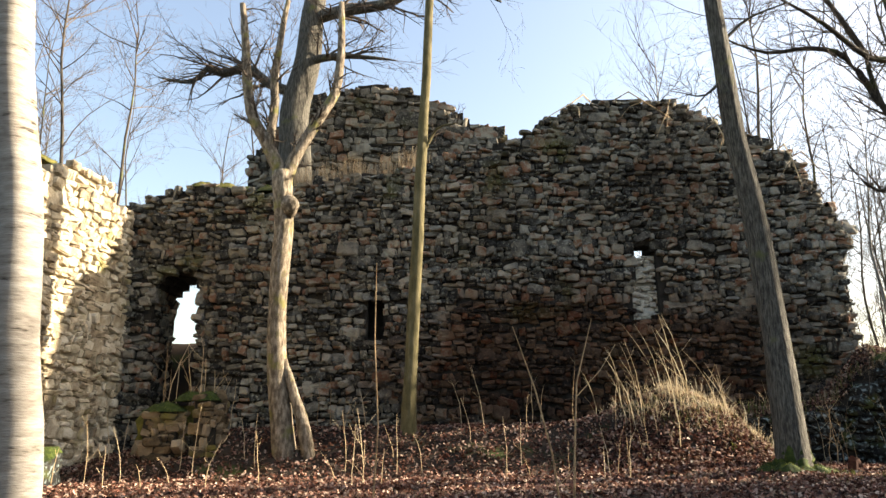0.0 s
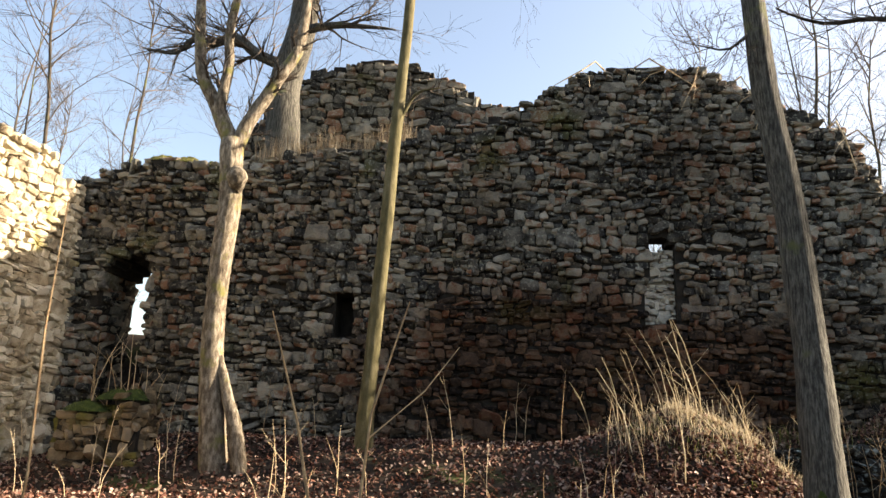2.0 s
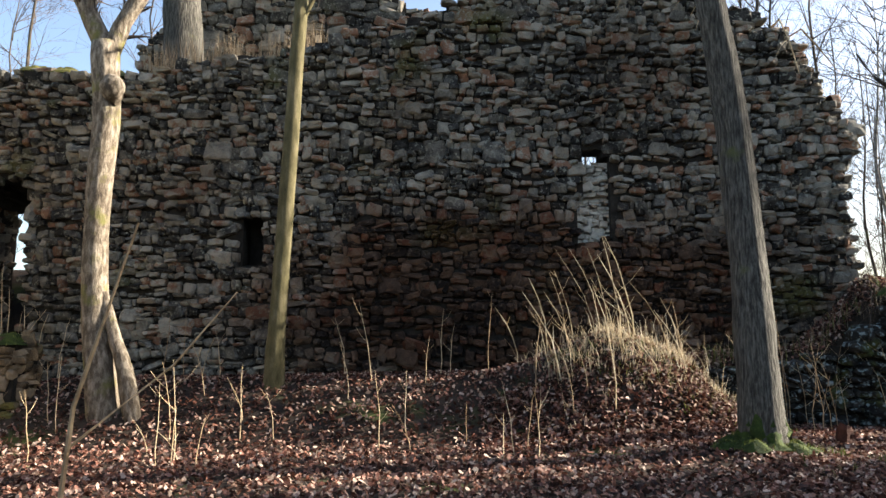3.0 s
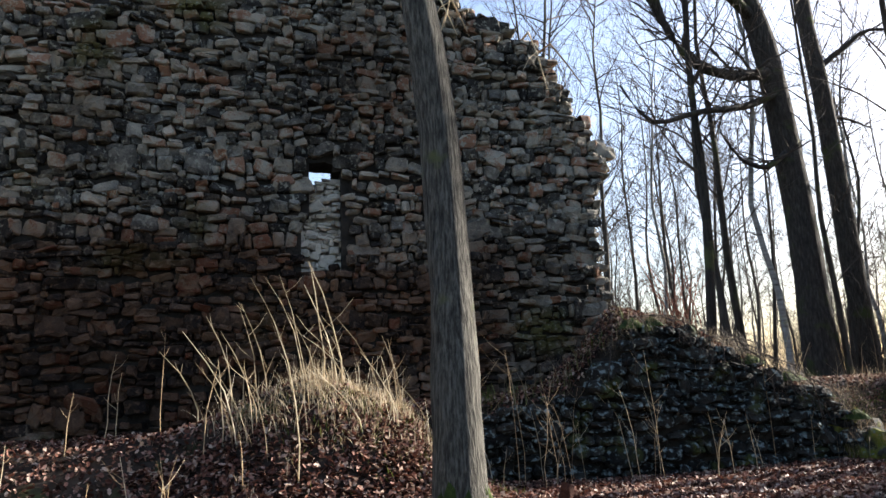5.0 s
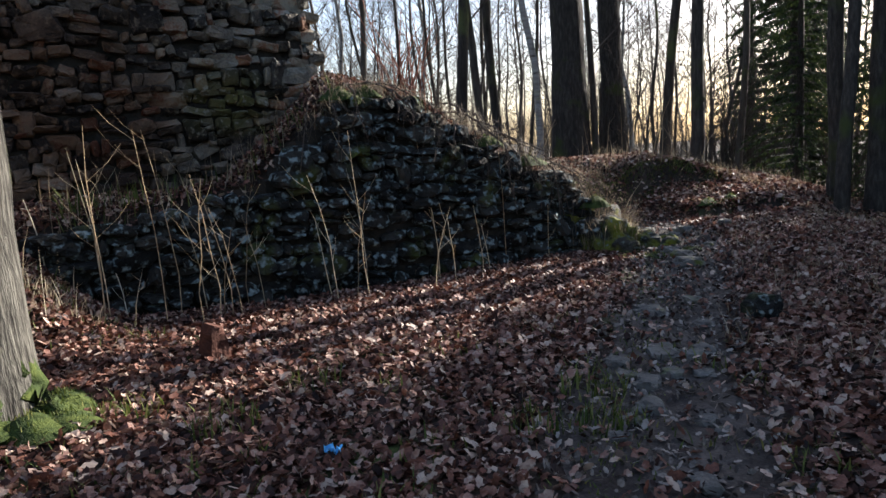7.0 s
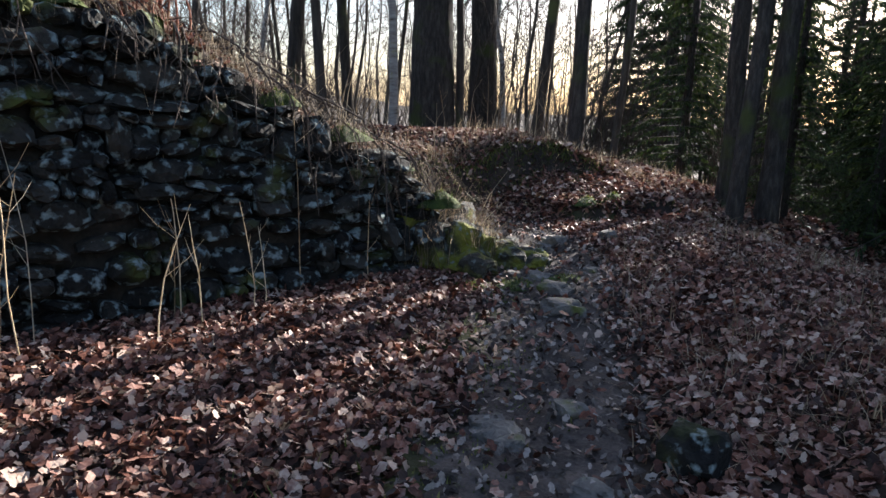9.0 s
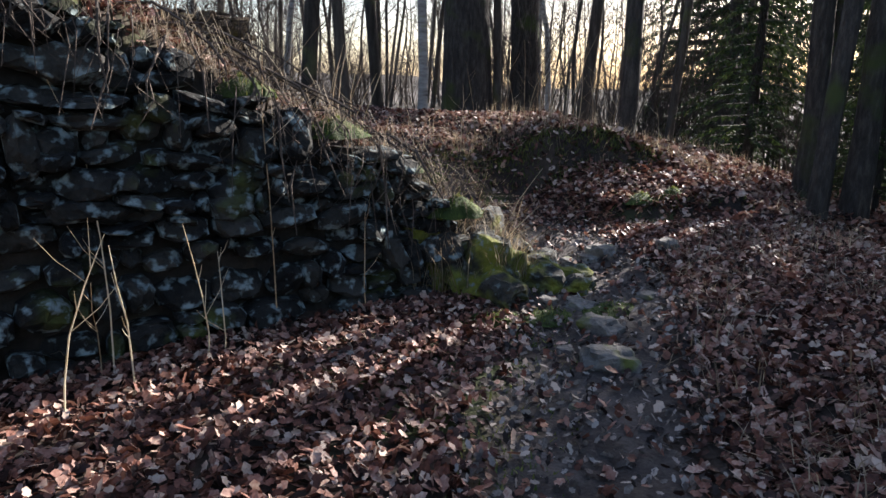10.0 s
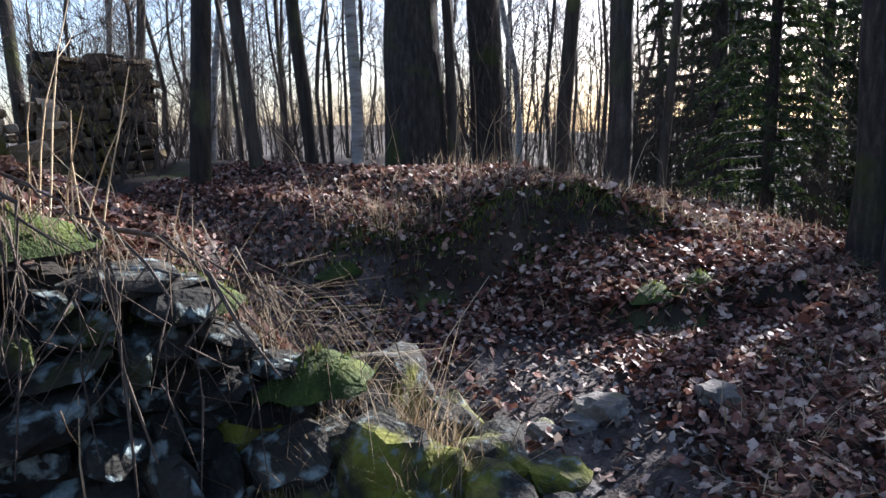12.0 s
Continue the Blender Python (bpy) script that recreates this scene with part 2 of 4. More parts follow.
def step(x, a, b):
    t = min(1.0, max(0.0, (x - a) / (b - a)))
    return t * t * (3 - 2 * t)


def along(x, table):
    if x <= table[0][0]:
        return table[0][1]
    for (a, p), (b, q) in zip(table, table[1:]):
        if x <= b:
            return p + (q - p) * (x - a) / (b - a)
    return table[-1][1]


# ---- the lie of the land ----
LOW_TOP = [(5.6, 1.55), (6.8, 1.65), (7.7, 1.8), (8.2, 2.2), (8.8, 2.75), (9.4, 2.72), (10.0, 2.5), (10.6, 2.15), (11.5, 1.75), (11.9, 1.5), (12.3, 1.1), (12.6, 0.75)]
RIDGE = [(7.6, 1.75), (8.3, 2.2), (8.95, 3.0), (9.5, 2.9), (9.95, 2.88), (10.4, 2.6), (11.0, 2.2), (11.5, 1.95), (12.0, 1.6), (12.6, 0.8)]


def land(x, y):
    u = 0.45 * x + 0.89 * y
    z = 0.65 * (1 - math.exp(-u / 4)) if u > 0 else max(-1.2, 0.16 * u)
    z += 0.8 * step(y, 12.3, 14.2) * (1 - step(x, 5.2, 6.7)) * step(x, -9, -3.5)
    z += 0.76 * math.exp(-((x - 4.25) / 1.35) ** 2 - ((y - 13.55) / 0.95) ** 2)
    z += 0.14 * math.exp(-((x - 5.4) / 0.6) ** 2 - ((y - 11.5) / 0.6) ** 2)
    v = (x - 14.5) * 0.35 + (y - 15.5) * 0.94
    rise = 0.55 * step(v, -1.3, 1.5) + 0.36 * step(v, 0.1 + 0.12 * math.sin(3 * x), 0.42 + 0.12 * math.sin(3 * x)) * step(x, 13.0, 13.8) * (1 - step(x, 15.2, 16.6))
    rise += 0.16 * step(v, -0.95 + 0.1 * math.sin(4 * x), -0.75) * step(x, 14.2, 14.8) * (1 - step(x, 16.0, 16.8))
    z += rise * step(x, 11.6, 12.6)
    inside = along(x, [(-4, 3.5), (8, 3.0), (12.2, 1.75), (14, 1.75)]) - z
    z += inside * step(y, 15.6, 17.5) * (1 - step(x, 12.0, 13.4))
    if 5.4 < x < 12.7:
        z += max(0, along(x, LOW_TOP) + 0.02 - z) * step(y, 14.18, 14.5) * (1 - step(y, 15.9, 17.5))
        z += max(0, along(x, RIDGE) - z) * step(y, 14.35, 15.25) * (1 - step(y, 15.9, 17.5))
    w = (x - 16.4) * 0.83 - (y - 12.6) * 0.55
    if w > -1:
        z -= min(5.0, 0.28 * (math.sqrt(w * w + 1) + w) * 0.5)
    z += 0.16 * step(w, -4.2, -2.0) * (1 - step(w, -1.0, 0.6))
    d = math.hypot(x - 4, y - 10)
    z += 0.05 * noise.noise((x * 0.9, y * 0.9, 0)) + 0.022 * noise.noise((x * 3.1, y * 3.1, 4))
    if d > 30:
        z += min(6.0, (d - 30) * 0.03) * noise.noise((x * 0.012, y * 0.012, 7)) * 2
    return z


def trail(x, y):
    """How far from the middle of the trodden way."""
    cx = along(y, [(-2, -0.5), (3, 2.2), (6.6, 5.6), (8.0, 7.0), (9.6, 8.5), (11.2, 10.4), (12.0, 11.4), (13.3, 12.75), (14.4, 13.4), (16.4, 13.2), (19, 12.6)])
    return abs(x - cx) * 0.75 + 0.25 * noise.noise((x * 0.8, y * 0.8, 2))


def build_ground():
    def ticks(a, b, fine):
        inner = list(np.arange(a, b, fine))
        far = [3, 7, 12, 19, 28, 40, 60, 90, 140, 220, 400, 800]
        return [a - f for f in reversed(far)] + inner + [b + f for f in far]
    xs, ys = ticks(-9.0, 20.0, 0.14), ticks(0.0, 19.5, 0.14)
    g = Geo()
    g.v = [(x, y, land(x, y)) for y in ys for x in xs]
    n = len(xs)
    g.f = [(j * n + i, j * n + i + 1, (j + 1) * n + i + 1, (j + 1) * n + i) for j in range(len(ys) - 1) for i in range(n - 1)]
    ob = solo("ground", g, M_SOIL, "leaf-strewn forest floor with a trodden earth path", "ground", kind="structure", smooth=True)
    ob.data.materials.append(M_PATH)
    for p in ob.data.polygons:
        if -1 < p.center.y < 19 and trail(p.center.x, p.center.y) < 0.5:
            p.material_index = 1


build_ground()

# ---- masonry ----
rng = random.Random(5)


def stone_shape(r, rounded=0.0):
    """A rough block in a unit box: x along the wall, z up, y outward (the face is at y = 0)."""
    n = 10
    c, e = r.uniform(0.34, 0.44) - 0.12 * rounded, r.uniform(0.24, 0.38) - 0.08 * rounded
    base = [(-0.5, -e), (-c, -0.5), (0.02, -0.5), (c, -0.5), (0.5, -e), (0.5, e), (c, 0.5), (-0.02, 0.5), (-c, 0.5), (-0.5, e)]
    lean, wedge = r.uniform(-0.12, 0.12), r.uniform(-0.2, 0.2)
    ring = [((x + lean * z) * r.uniform(0.86, 1.05), z * (1 + wedge * x) * r.uniform(0.82, 1.06)) for x, z in base]
    v = [(x, 1.0, z) for x, z in ring]
    v += [(x, 0.3 + r.uniform(-0.08, 0.1), z) for x, z in ring]
    tilt, tip = r.uniform(-0.4, 0.4), r.uniform(-0.35, 0.35)
    for k, y in ((r.uniform(0.9, 0.97) - 0.06 * rounded, 0.1 + 0.05 * rounded), (r.uniform(0.66, 0.84) - 0.12 * rounded, 0.0)):
        v += [(x * k + r.uniform(-0.04, 0.04), y + tilt * x + tip * z + r.uniform(-0.08, 0.08), z * k + r.uniform(-0.05, 0.05)) for x, z in ring]
    v.append((r.uniform(-0.1, 0.1), r.uniform(-0.12, 0.03), r.uniform(-0.1, 0.1)))
    f = []
    for i in range(n):
        j = (i + 1) % n
        f += [(k * n + i, k * n + j, k * n + n + j, k * n + n + i) for k in range(3)] + [(3 * n + i, 3 * n + j, 4 * n)]
    return v, f


SHAPES = [stone_shape(rng) for _ in range(40)]
ROUNDED = range(40, 58)
SHAPES += [stone_shape(rng, 1.0) for _ in ROUNDED]


def courses(length, low, high, mean_h, mean_w, keep, r):
    """Stones of uneven courses: (u, v, width, height). keep(u, v, w, h) says where there is wall."""
    out, v, row = [], low, 0
    while v < high:
        h = mean_h * r.choice((0.6, 0.8, 1.0, 1.25, 1.5)) * r.uniform(0.85, 1.15)
        u = -r.uniform(0, mean_w)
        while u < length:
            w = mean_w * r.choice((0.45, 0.6, 0.75, 0.9, 1.0, 1.2, 1.5)) * r.uniform(0.8, 1.2)
            wav = 0.16 * noise.noise((u * 0.35, row * 0.15, 3.3)) + 0.10 * noise.noise((u * 1.3, row * 0.35, 8.1)) + r.uniform(-0.035, 0.035)
            cu, cv = u + w / 2, v + h / 2 + wav
            if keep(cu, cv, w, h):
                if h > mean_h * 0.95 and r.random() < 0.28:
                    k = r.uniform(0.35, 0.65)
                    out.append((cu, cv - h / 2 + h * k / 2, w, h * k))
                    out.append((cu, cv + h / 2 - h * (1 - k) / 2, w, h * (1 - k)))
                else:
                    big = 1.0 if r.random() > 0.13 else 1.6
                    out.append((cu, cv, w * big, h * (big if r.random() < 0.6 else r.uniform(0.85, 1.05))))
            u += w
        v += h
        row += 1
    return out


def matrix_of(stone, origin, along_dir, out_dir, r, depth=0.16, proud=0.07):
    u, v, w, h = stone
    U, O = Vector(along_dir), Vector(out_dir)
    p = Vector(origin) + U * u + Vector((0, 0, v)) + O * (r.uniform(-0.02, proud) + 0.05)
    rot = Matrix((( U.x, -O.x, 0), (U.y, -O.y, 0), (0, 0, 1))).to_4x4()
    flip = r.choice((-1, 1))
    return Matrix.Translation(p) @ rot @ pose(0, 0, 0, r.uniform(-8, 8), r.gauss(0, 9), r.uniform(-9, 9)) @ Matrix.Diagonal((w * 1.0 * flip, depth, h * 1.0, 1))


STONE_MESH = {}


def lay(stones, origin, along_dir, out_dir, mat, parent, r, pick=None, depth=0.18, proud=0.08, kinds=range(40)):
    """Sets stones on a face: those that pick chooses as single parts, the rest as one."""
    rest, singles = Geo(), []
    for s in stones:
        k = r.choice(kinds)
        m = matrix_of(s, origin, along_dir, out_dir, r, depth, proud)
        if pick and len(singles) < 300 and pick(s):
            singles.append((k, m))
        else:
            v, f = SHAPES[k]
            flip = m.determinant() < 0
            rest.add([tuple(m @ Vector(q)) for q in v], [fc[::-1] for fc in f] if not flip else f)
    for k, m in singles:
        key = (k, mat.name)
        if key not in STONE_MESH:
            g = Geo()
            g.add(*SHAPES[k])
            STONE_MESH[key] = g.mesh("stone", mat)
        ob = new("stone", STONE_MESH[key])
        ob.parent = parent
        ob.matrix_basis = m
    if rest.v:
        tagged(part("stonework", rest, mat, parent), kind="stuff")


def core(name, length, low, high, cell, solid, origin, along_dir, out_dir, thick, label, mat=M_MORTAR):
    """The heart of a wall: cells of mortar and rubble, with the openings left free."""
    nu, nv = int(length / cell), int((high - low) / cell)
    on = {(i, j) for i in range(nu) for j in range(nv) if solid((i + 0.5) * cell, low + (j + 0.5) * cell)}
    g, U, O, org = Geo(), Vector(along_dir), Vector(out_dir), Vector(origin)
    ids = {}

    def vert(i, j, back):
        key = (i, j, back)
        if key not in ids:
            jit = 0.35 * cell * noise.noise((i * 0.7, j * 0.7, 5 + back))
            p = org + U * (i * cell) + Vector((0, 0, low + j * cell + jit)) - O * (thick * back + 0.05 * noise.noise((i * 0.3, j * 0.3, 1)))
            ids[key] = len(g.v)
            g.v.append(tuple(p))
        return ids[key]
    for i, j in on:
        g.f.append((vert(i, j, 0), vert(i + 1, j, 0), vert(i + 1, j + 1, 0), vert(i, j + 1, 0)))
        g.f.append((vert(i, j + 1, 1), vert(i + 1, j + 1, 1), vert(i + 1, j, 1), vert(i, j, 1)))
        for di, dj, a, b in ((-1, 0, (0, 0), (0, 1)), (1, 0, (1, 1), (1, 0)), (0, -1, (1, 0), (0, 0)), (0, 1, (0, 1), (1, 1))):
            if (i + di, j + dj) not in on:
                g.f.append((vert(i + a[0], j + a[1], 0), vert(i + b[0], j + b[1], 0), vert(i + b[0], j + b[1], 1), vert(i + a[0], j + a[1], 1)))
    return solo(name, g, mat, label, "wall", kind="structure")


MAIN_TOP = [(-8.4, 6.2), (-7.5, 6.35), (-6.9, 6.6), (-6.4, 6.82), (-5.4, 6.98), (-4.6, 6.8), (-3.5, 6.85), (-2.1, 7.2), (-0.9, 7.32), (0.3, 7.65), (1.2, 7.92), (1.75, 8.0), (2.3, 8.4), (2.8, 8.7), (3.3, 8.95), (4.1, 9.07), (5.0, 8.93), (5.9, 8.78),
            (6.4, 8.45), (7.3, 8.05), (8.2, 7.5), (8.5, 6.9), (8.75, 6.3), (9.25, 5.75), (9.4, 4.0)]
MAIN_RIGHT = [(1.0, 9.05), (3.3, 9.1), (4.0, 9.0), (4.7, 8.95), (5.3, 9.25), (5.7, 9.25), (6.1, 8.9), (6.6, 8.65), (7.5, 8.3), (9, 8.2)]


def in_door(x, z):
    return ((x + 5.95) / 0.56) ** 2 + (max(0, z - 4.15) / 0.75) ** 2 < 1 + 0.25 * noise.noise((x * 2, z * 2, 1)) and z > 1.0


def in_slit(x, z, grow=0.0):
    half = 0.27 + 0.05 * (4.6 - z) / 0.8 + 0.07 * noise.noise((2.0 * (x > 4.53), z * 3.2, 6)) + grow
    return abs(x - 4.53) < half and 3.72 < z < 5.36 - 0.55 * (x - 4.5) ** 2 * 3


def in_putlog(x, z):
    return -1.72 < x < -1.36 and 3.28 < z < 4.18


def main_solid(x, z, grow=0.0):
    return z < along(x, MAIN_TOP) - 0.1 + grow and x < along(z, MAIN_RIGHT) - 0.08 + grow and not in_door(x, z) and not in_slit(x, z)


WY = 15.5
wall_main = core("wall_north", 17.7, 0.2, 9.4, 0.12, lambda u, v: main_solid(u - 8.4, v) and not in_putlog(u - 8.4, v), (-8.4, WY + 0.02, 0), (1, 0, 0), (0, -1, 0), 0.5,
                 "ruined castle wall of grey rubble stone with a jagged top")
# the inner leaf of the wall closes the small niche and carries the openings through
inner = core("inner_leaf", 17.7, 0.2, 9.4, 0.16, lambda u, v: main_solid(u - 8.4, v, -0.12) and not (4.2 < u - 8.4 < 4.95 and 3.7 < v < 5.8), (-8.4, WY + 0.53, 0), (1, 0, 0), (0, -1, 0), 0.85, "")
inner.parent = wall_main
del inner["category"]
del inner["kind"]


def main_keep(u, v, w, h):
    x = u - 8.4
    if x > along(v, MAIN_RIGHT) + 0.05 * noise.noise((v * 5, 0, 0)) or v > along(x, MAIN_TOP) + 0.06 * noise.noise((x * 4, 0, 0)) - h * 0.3:
        return False
    return not (in_door(x, v) or in_slit(x, v, w * 0.25) or (-1.72 - w * 0.2 < x < -1.36 + w * 0.2 and 3.28 < v < 4.18))


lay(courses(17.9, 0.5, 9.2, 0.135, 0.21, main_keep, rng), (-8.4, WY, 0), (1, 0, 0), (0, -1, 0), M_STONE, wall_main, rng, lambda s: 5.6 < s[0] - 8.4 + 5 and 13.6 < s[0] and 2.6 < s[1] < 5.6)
# broken end of the wall and the inside of its openings
for k in range(10):
    z0 = 2.2 + 0.5 * k
    lay(courses(1.3, z0, z0 + 0.45, 0.17, 0.3, lambda u, v, w, h: 0 < u < 1.35, rng), (along(z0 + 0.25, MAIN_RIGHT) - 0.1, WY, 0), (0, 1, 0), (1, 0, 0), M_STONE, wall_main, rng)
lay(courses(1.3, 1.5, 4.6, 0.16, 0.28, lambda u, v, w, h: 0 < u < 1.3, rng), (-6.5, WY, 0), (0, 1, 0), (1, 0, 0), M_STONE, wall_main, rng)
lay(courses(1.3, 1.5, 4.6, 0.16, 0.28, lambda u, v, w, h: 0 < u < 1.3, rng), (-5.38, WY, 0), (0, 1, 0), (-1, 0, 0), M_STONE, wall_main, rng)

slit_fill = core("infill", 0.7, 3.7, 5.3, 0.1, lambda u, v: v < 5.14 - 0.06 * math.sin(9 * u), (4.2, WY + 0.34, 0), (1, 0, 0), (0, -1, 0), 0.3, "", M_INFILL)
slit_fill.parent = wall_main
del slit_fill["category"]
del slit_fill["kind"]
lay(courses(0.74, 3.7, 5.25, 0.07, 0.15, lambda u, v, w, h: 0 < u < 0.74 and v < 5.14 - 0.08 * math.sin(9 * u), rng), (4.17, WY + 0.24, 0), (1, 0, 0), (0, -1, 0), M_INFILL, wall_main, rng, depth=0.08, proud=0.02)

# the side wall that stands square to it, in the sun
SIDE_TOP = [(0, 6.0), (1.6, 6.2), (3.5, 6.3), (4.3, 6.75), (5.0, 6.9), (5.5, 6.6), (5.8, 6.3), (6.6, 6.2)]
SIDE = (0.093, 0.9957, 0)


def side_keep(u, v, w, h):
    return 0 <= u < 6.6 and v < along(u, SIDE_TOP) + 0.1 * noise.noise((u * 3, 1, 0)) - h * 0.3


wall_side = core("wall_west", 6.6, 0.0, 6.5, 0.14, lambda u, v: v < along(u, SIDE_TOP) - 0.1, (-7.66, 9.0, 0), SIDE, (SIDE[1], -SIDE[0], 0), 1.0, "sunlit ruined rubble wall with mossy top", M_PALEMORTAR)
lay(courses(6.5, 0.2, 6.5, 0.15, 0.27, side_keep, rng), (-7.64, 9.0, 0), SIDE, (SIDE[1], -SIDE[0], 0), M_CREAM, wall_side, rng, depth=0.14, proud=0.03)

# the far ruin behind, higher up
TOWER_TOP = [(-6.2, 9.6), (-5.9, 10.0), (-5.0, 11.1), (-4.0, 11.9), (-2.2, 12.3), (-1.0, 12.05), (0.0, 11.6), (1.0, 10.95), (2.1, 10.5), (3.0, 9.6)]
wall_tower = core("wall_far", 9.2, 2.0, 12.6, 0.2, lambda u, v: v < along(u - 6.1, TOWER_TOP) - 0.1, (-6.1, 21.0, 0), (1, 0, 0), (0, -1, 0), 1.2, "far ruined wall with a rounded broken crown")
lay(courses(9.2, 6.5, 12.5, 0.2, 0.36, lambda u, v, w, h: 0 < u and v < along(u - 6.1, TOWER_TOP) - h * 0.4, rng), (-6.1, 20.98, 0), (1, 0, 0), (0, -1, 0), M_STONE, wall_tower, rng)

# a low stump of wall farther inside
wall_inside = core("wall_inner", 3.0, 1.2, 5.0, 0.14, lambda u, v: v < 3.7 - 0.5 * u - 0.1 + 0.25 * math.sin(4 * u), (9.4, 20.0, 0), (1, 0, 0), (0, -1, 0), 1.1, "sunlit stump of brown rubble wall among dry grass", M_BROWN)
lay(courses(3.0, 1.4, 5.0, 0.16, 0.3, lambda u, v, w, h: 0 < u < 3 and v < 3.7 - 0.5 * u + 0.25 * math.sin(4 * u), rng), (9.4, 20.0, 0), (1, 0, 0), (0, -1, 0), M_BROWN, wall_inside, rng)
lay(courses(1.1, 1.4, 2.5, 0.16, 0.3, lambda u, v, w, h: 0 < u < 1.1, rng), (12.35, 20.0, 0), (0, 1, 0), (1, 0, 0), M_BROWN, wall_inside, rng)
wall_remnant = core("wall_remnant", 1.7, 1.2, 4.0, 0.14, lambda u, v: v < 3.4 - 0.1 * u + 0.12 * math.sin(7 * u), (12.9, 24.0, 0), (1, 0, 0), (0, -1, 0), 0.8, "far remnant of a reddish rubble wall")
lay(courses(1.7, 1.4, 4.0, 0.16, 0.28, lambda u, v, w, h: 0 < u < 1.7 and v < 3.45 - 0.1 * u, rng), (12.9, 24.0, 0), (1, 0, 0), (0, -1, 0), M_BROWN, wall_remnant, rng)

# low retaining wall beside the path
LY = 14.1


def low_top(u):
    return along(u + 5.6, LOW_TOP)


# its facing stones carry shade in their colour, besides real moss and lichen
wall_low = core("wall_low", 6.9, 0.3, 3.0, 0.12, lambda u, v: v < low_top(u) - 0.12, (5.6, LY + 0.04, 0), (1, 0, 0), (0, -1, 0), 0.7, "low mossy retaining wall of rubble stone, coloured dark for shade")
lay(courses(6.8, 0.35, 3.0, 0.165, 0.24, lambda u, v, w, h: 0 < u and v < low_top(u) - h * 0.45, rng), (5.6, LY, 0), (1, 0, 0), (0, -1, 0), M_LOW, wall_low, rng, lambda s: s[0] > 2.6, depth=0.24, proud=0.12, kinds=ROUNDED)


# ---- rocks ----
def boulder(name, at, size, mat, label, seed, group="", cap=None, turn=0.0, cut=0.41, cap_at=0.55):
    bm = bmesh.new()
    bmesh.ops.create_icosphere(bm, subdivisions=3, radius=0.5)
    for v in bm.verts:
        d = v.co.normalized()
        k = 1 + 0.55 * noise.noise(d * 1.3 + Vector((seed, seed, 0))) + 0.18 * noise.noise(d * 3.5 + Vector((0, seed, 0)))
        q = d * 0.5 * k
        v.co = Vector((max(-cut, min(cut, q.x)) * size[0] / (2 * cut), max(-cut, min(cut, q.y)) * size[1] / (2 * cut), max(-cut, min(cut, q.z)) * size[2] / (2 * cut)))
    top = [f for f in bm.faces if f.normal.z > cap_at]
    me = bpy.data.meshes.new(name)
    bm.to_mesh(me)
    ob = new(name, me)
    me.materials.append(mat)
    if cap:
        me.materials.append(cap)
        for f in top:
            me.polygons[f.index].material_index = 1
    bm.free()
    ob.matrix_basis = pose(*at, 0, 0, turn)
    return tagged(ob, label, "rock", group)


M_PATHROCK = material("path_rock", [(0.2, (0.05, 0.047, 0.042)), (0.6, (0.15, 0.14, 0.125)), (0.9, (0.28, 0.27, 0.24))], 5.0, bump=0.7, fine=40, moss=(0.10, 0.11, 0.03), moss_scale=4.0, moss_at=0.6)
PATH_ROCKS = [(13.62, 13.87, 0.36, 0.3, 0.16), (13.98, 13.49, 0.3, 0.24, 0.18), (12.26, 12.7, 0.36, 0.24, 0.16), (11.87, 12.3, 0.42, 0.26, 0.2), (13.0, 13.5, 0.24, 0.2, 0.08),
              (9.34, 10.35, 0.4, 0.28, 0.08), (12.5, 13.1, 0.3, 0.2, 0.1), (10.2, 11.35, 0.22, 0.18, 0.08), (12.95, 12.9, 0.2, 0.16, 0.07), (10.75, 13.3, 0.22, 0.18, 0.08)]
for i, (x, y, a, b, c) in enumerate(PATH_ROCKS):
    boulder("path_stone", (x, y, land(x, y) + c * 0.1), (a * 0.75, b * 0.75, c * 0.8), M_PATHROCK, "flat grey stone half sunk in the path", i * 3.7, "stones in the path", turn=i * 47)
for i in range(26):
    y = rng.uniform(8.6, 14.2)
    x = along(y, [(8.0, 7.0), (9.6, 8.5), (11.2, 10.4), (12.0, 11.4), (13.3, 12.75), (14.4, 13.4)]) + rng.uniform(-0.5, 0.5)
    c = rng.uniform(0.05, 0.13)
    boulder("path_stone", (x, y, land(x, y) + c * 0.1), (c * 1.5, c * 1.2, c * 0.7), M_PATHROCK, "small loose stone trodden into the path", 90 + i * 1.7, "stones in the path", turn=i * 61)
boulder("boulder", (10.6, 10.5, land(10.6, 10.5) + 0.07), (0.24, 0.24, 0.24), M_LOW, "round grey boulder beside the path", 21.3)
END_ROCKS = [(12.15, 14.05, 0.5, 0.4, 0.5), (12.4, 13.85, 0.45, 0.4, 0.36), (12.62, 13.62, 0.42, 0.3, 0.26), (12.2, 13.65, 0.5, 0.36, 0.26), (11.95, 14.3, 0.5, 0.5, 0.5), (12.75, 13.35, 0.26, 0.2, 0.16), (12.5, 14.2, 0.4, 0.4, 0.3), (12.85, 13.85, 0.42, 0.34, 0.28), (12.8, 14.15, 0.45, 0.4, 0.4), (12.97, 13.6, 0.28, 0.24, 0.18), (12.6, 14.35, 0.5, 0.45, 0.6), (12.3, 13.85, 0.4, 0.35, 0.55)]
for i, (x, y, a, b, c) in enumerate(END_ROCKS):
    boulder("mossy_rock", (x, y, land(x, y) + c * 0.3), (a, b, c), M_MOSSROCK, "dark rock patched with bright green moss", 40 + i * 2.3, "rocks at the wall's end", None, i * 33, 0.5)

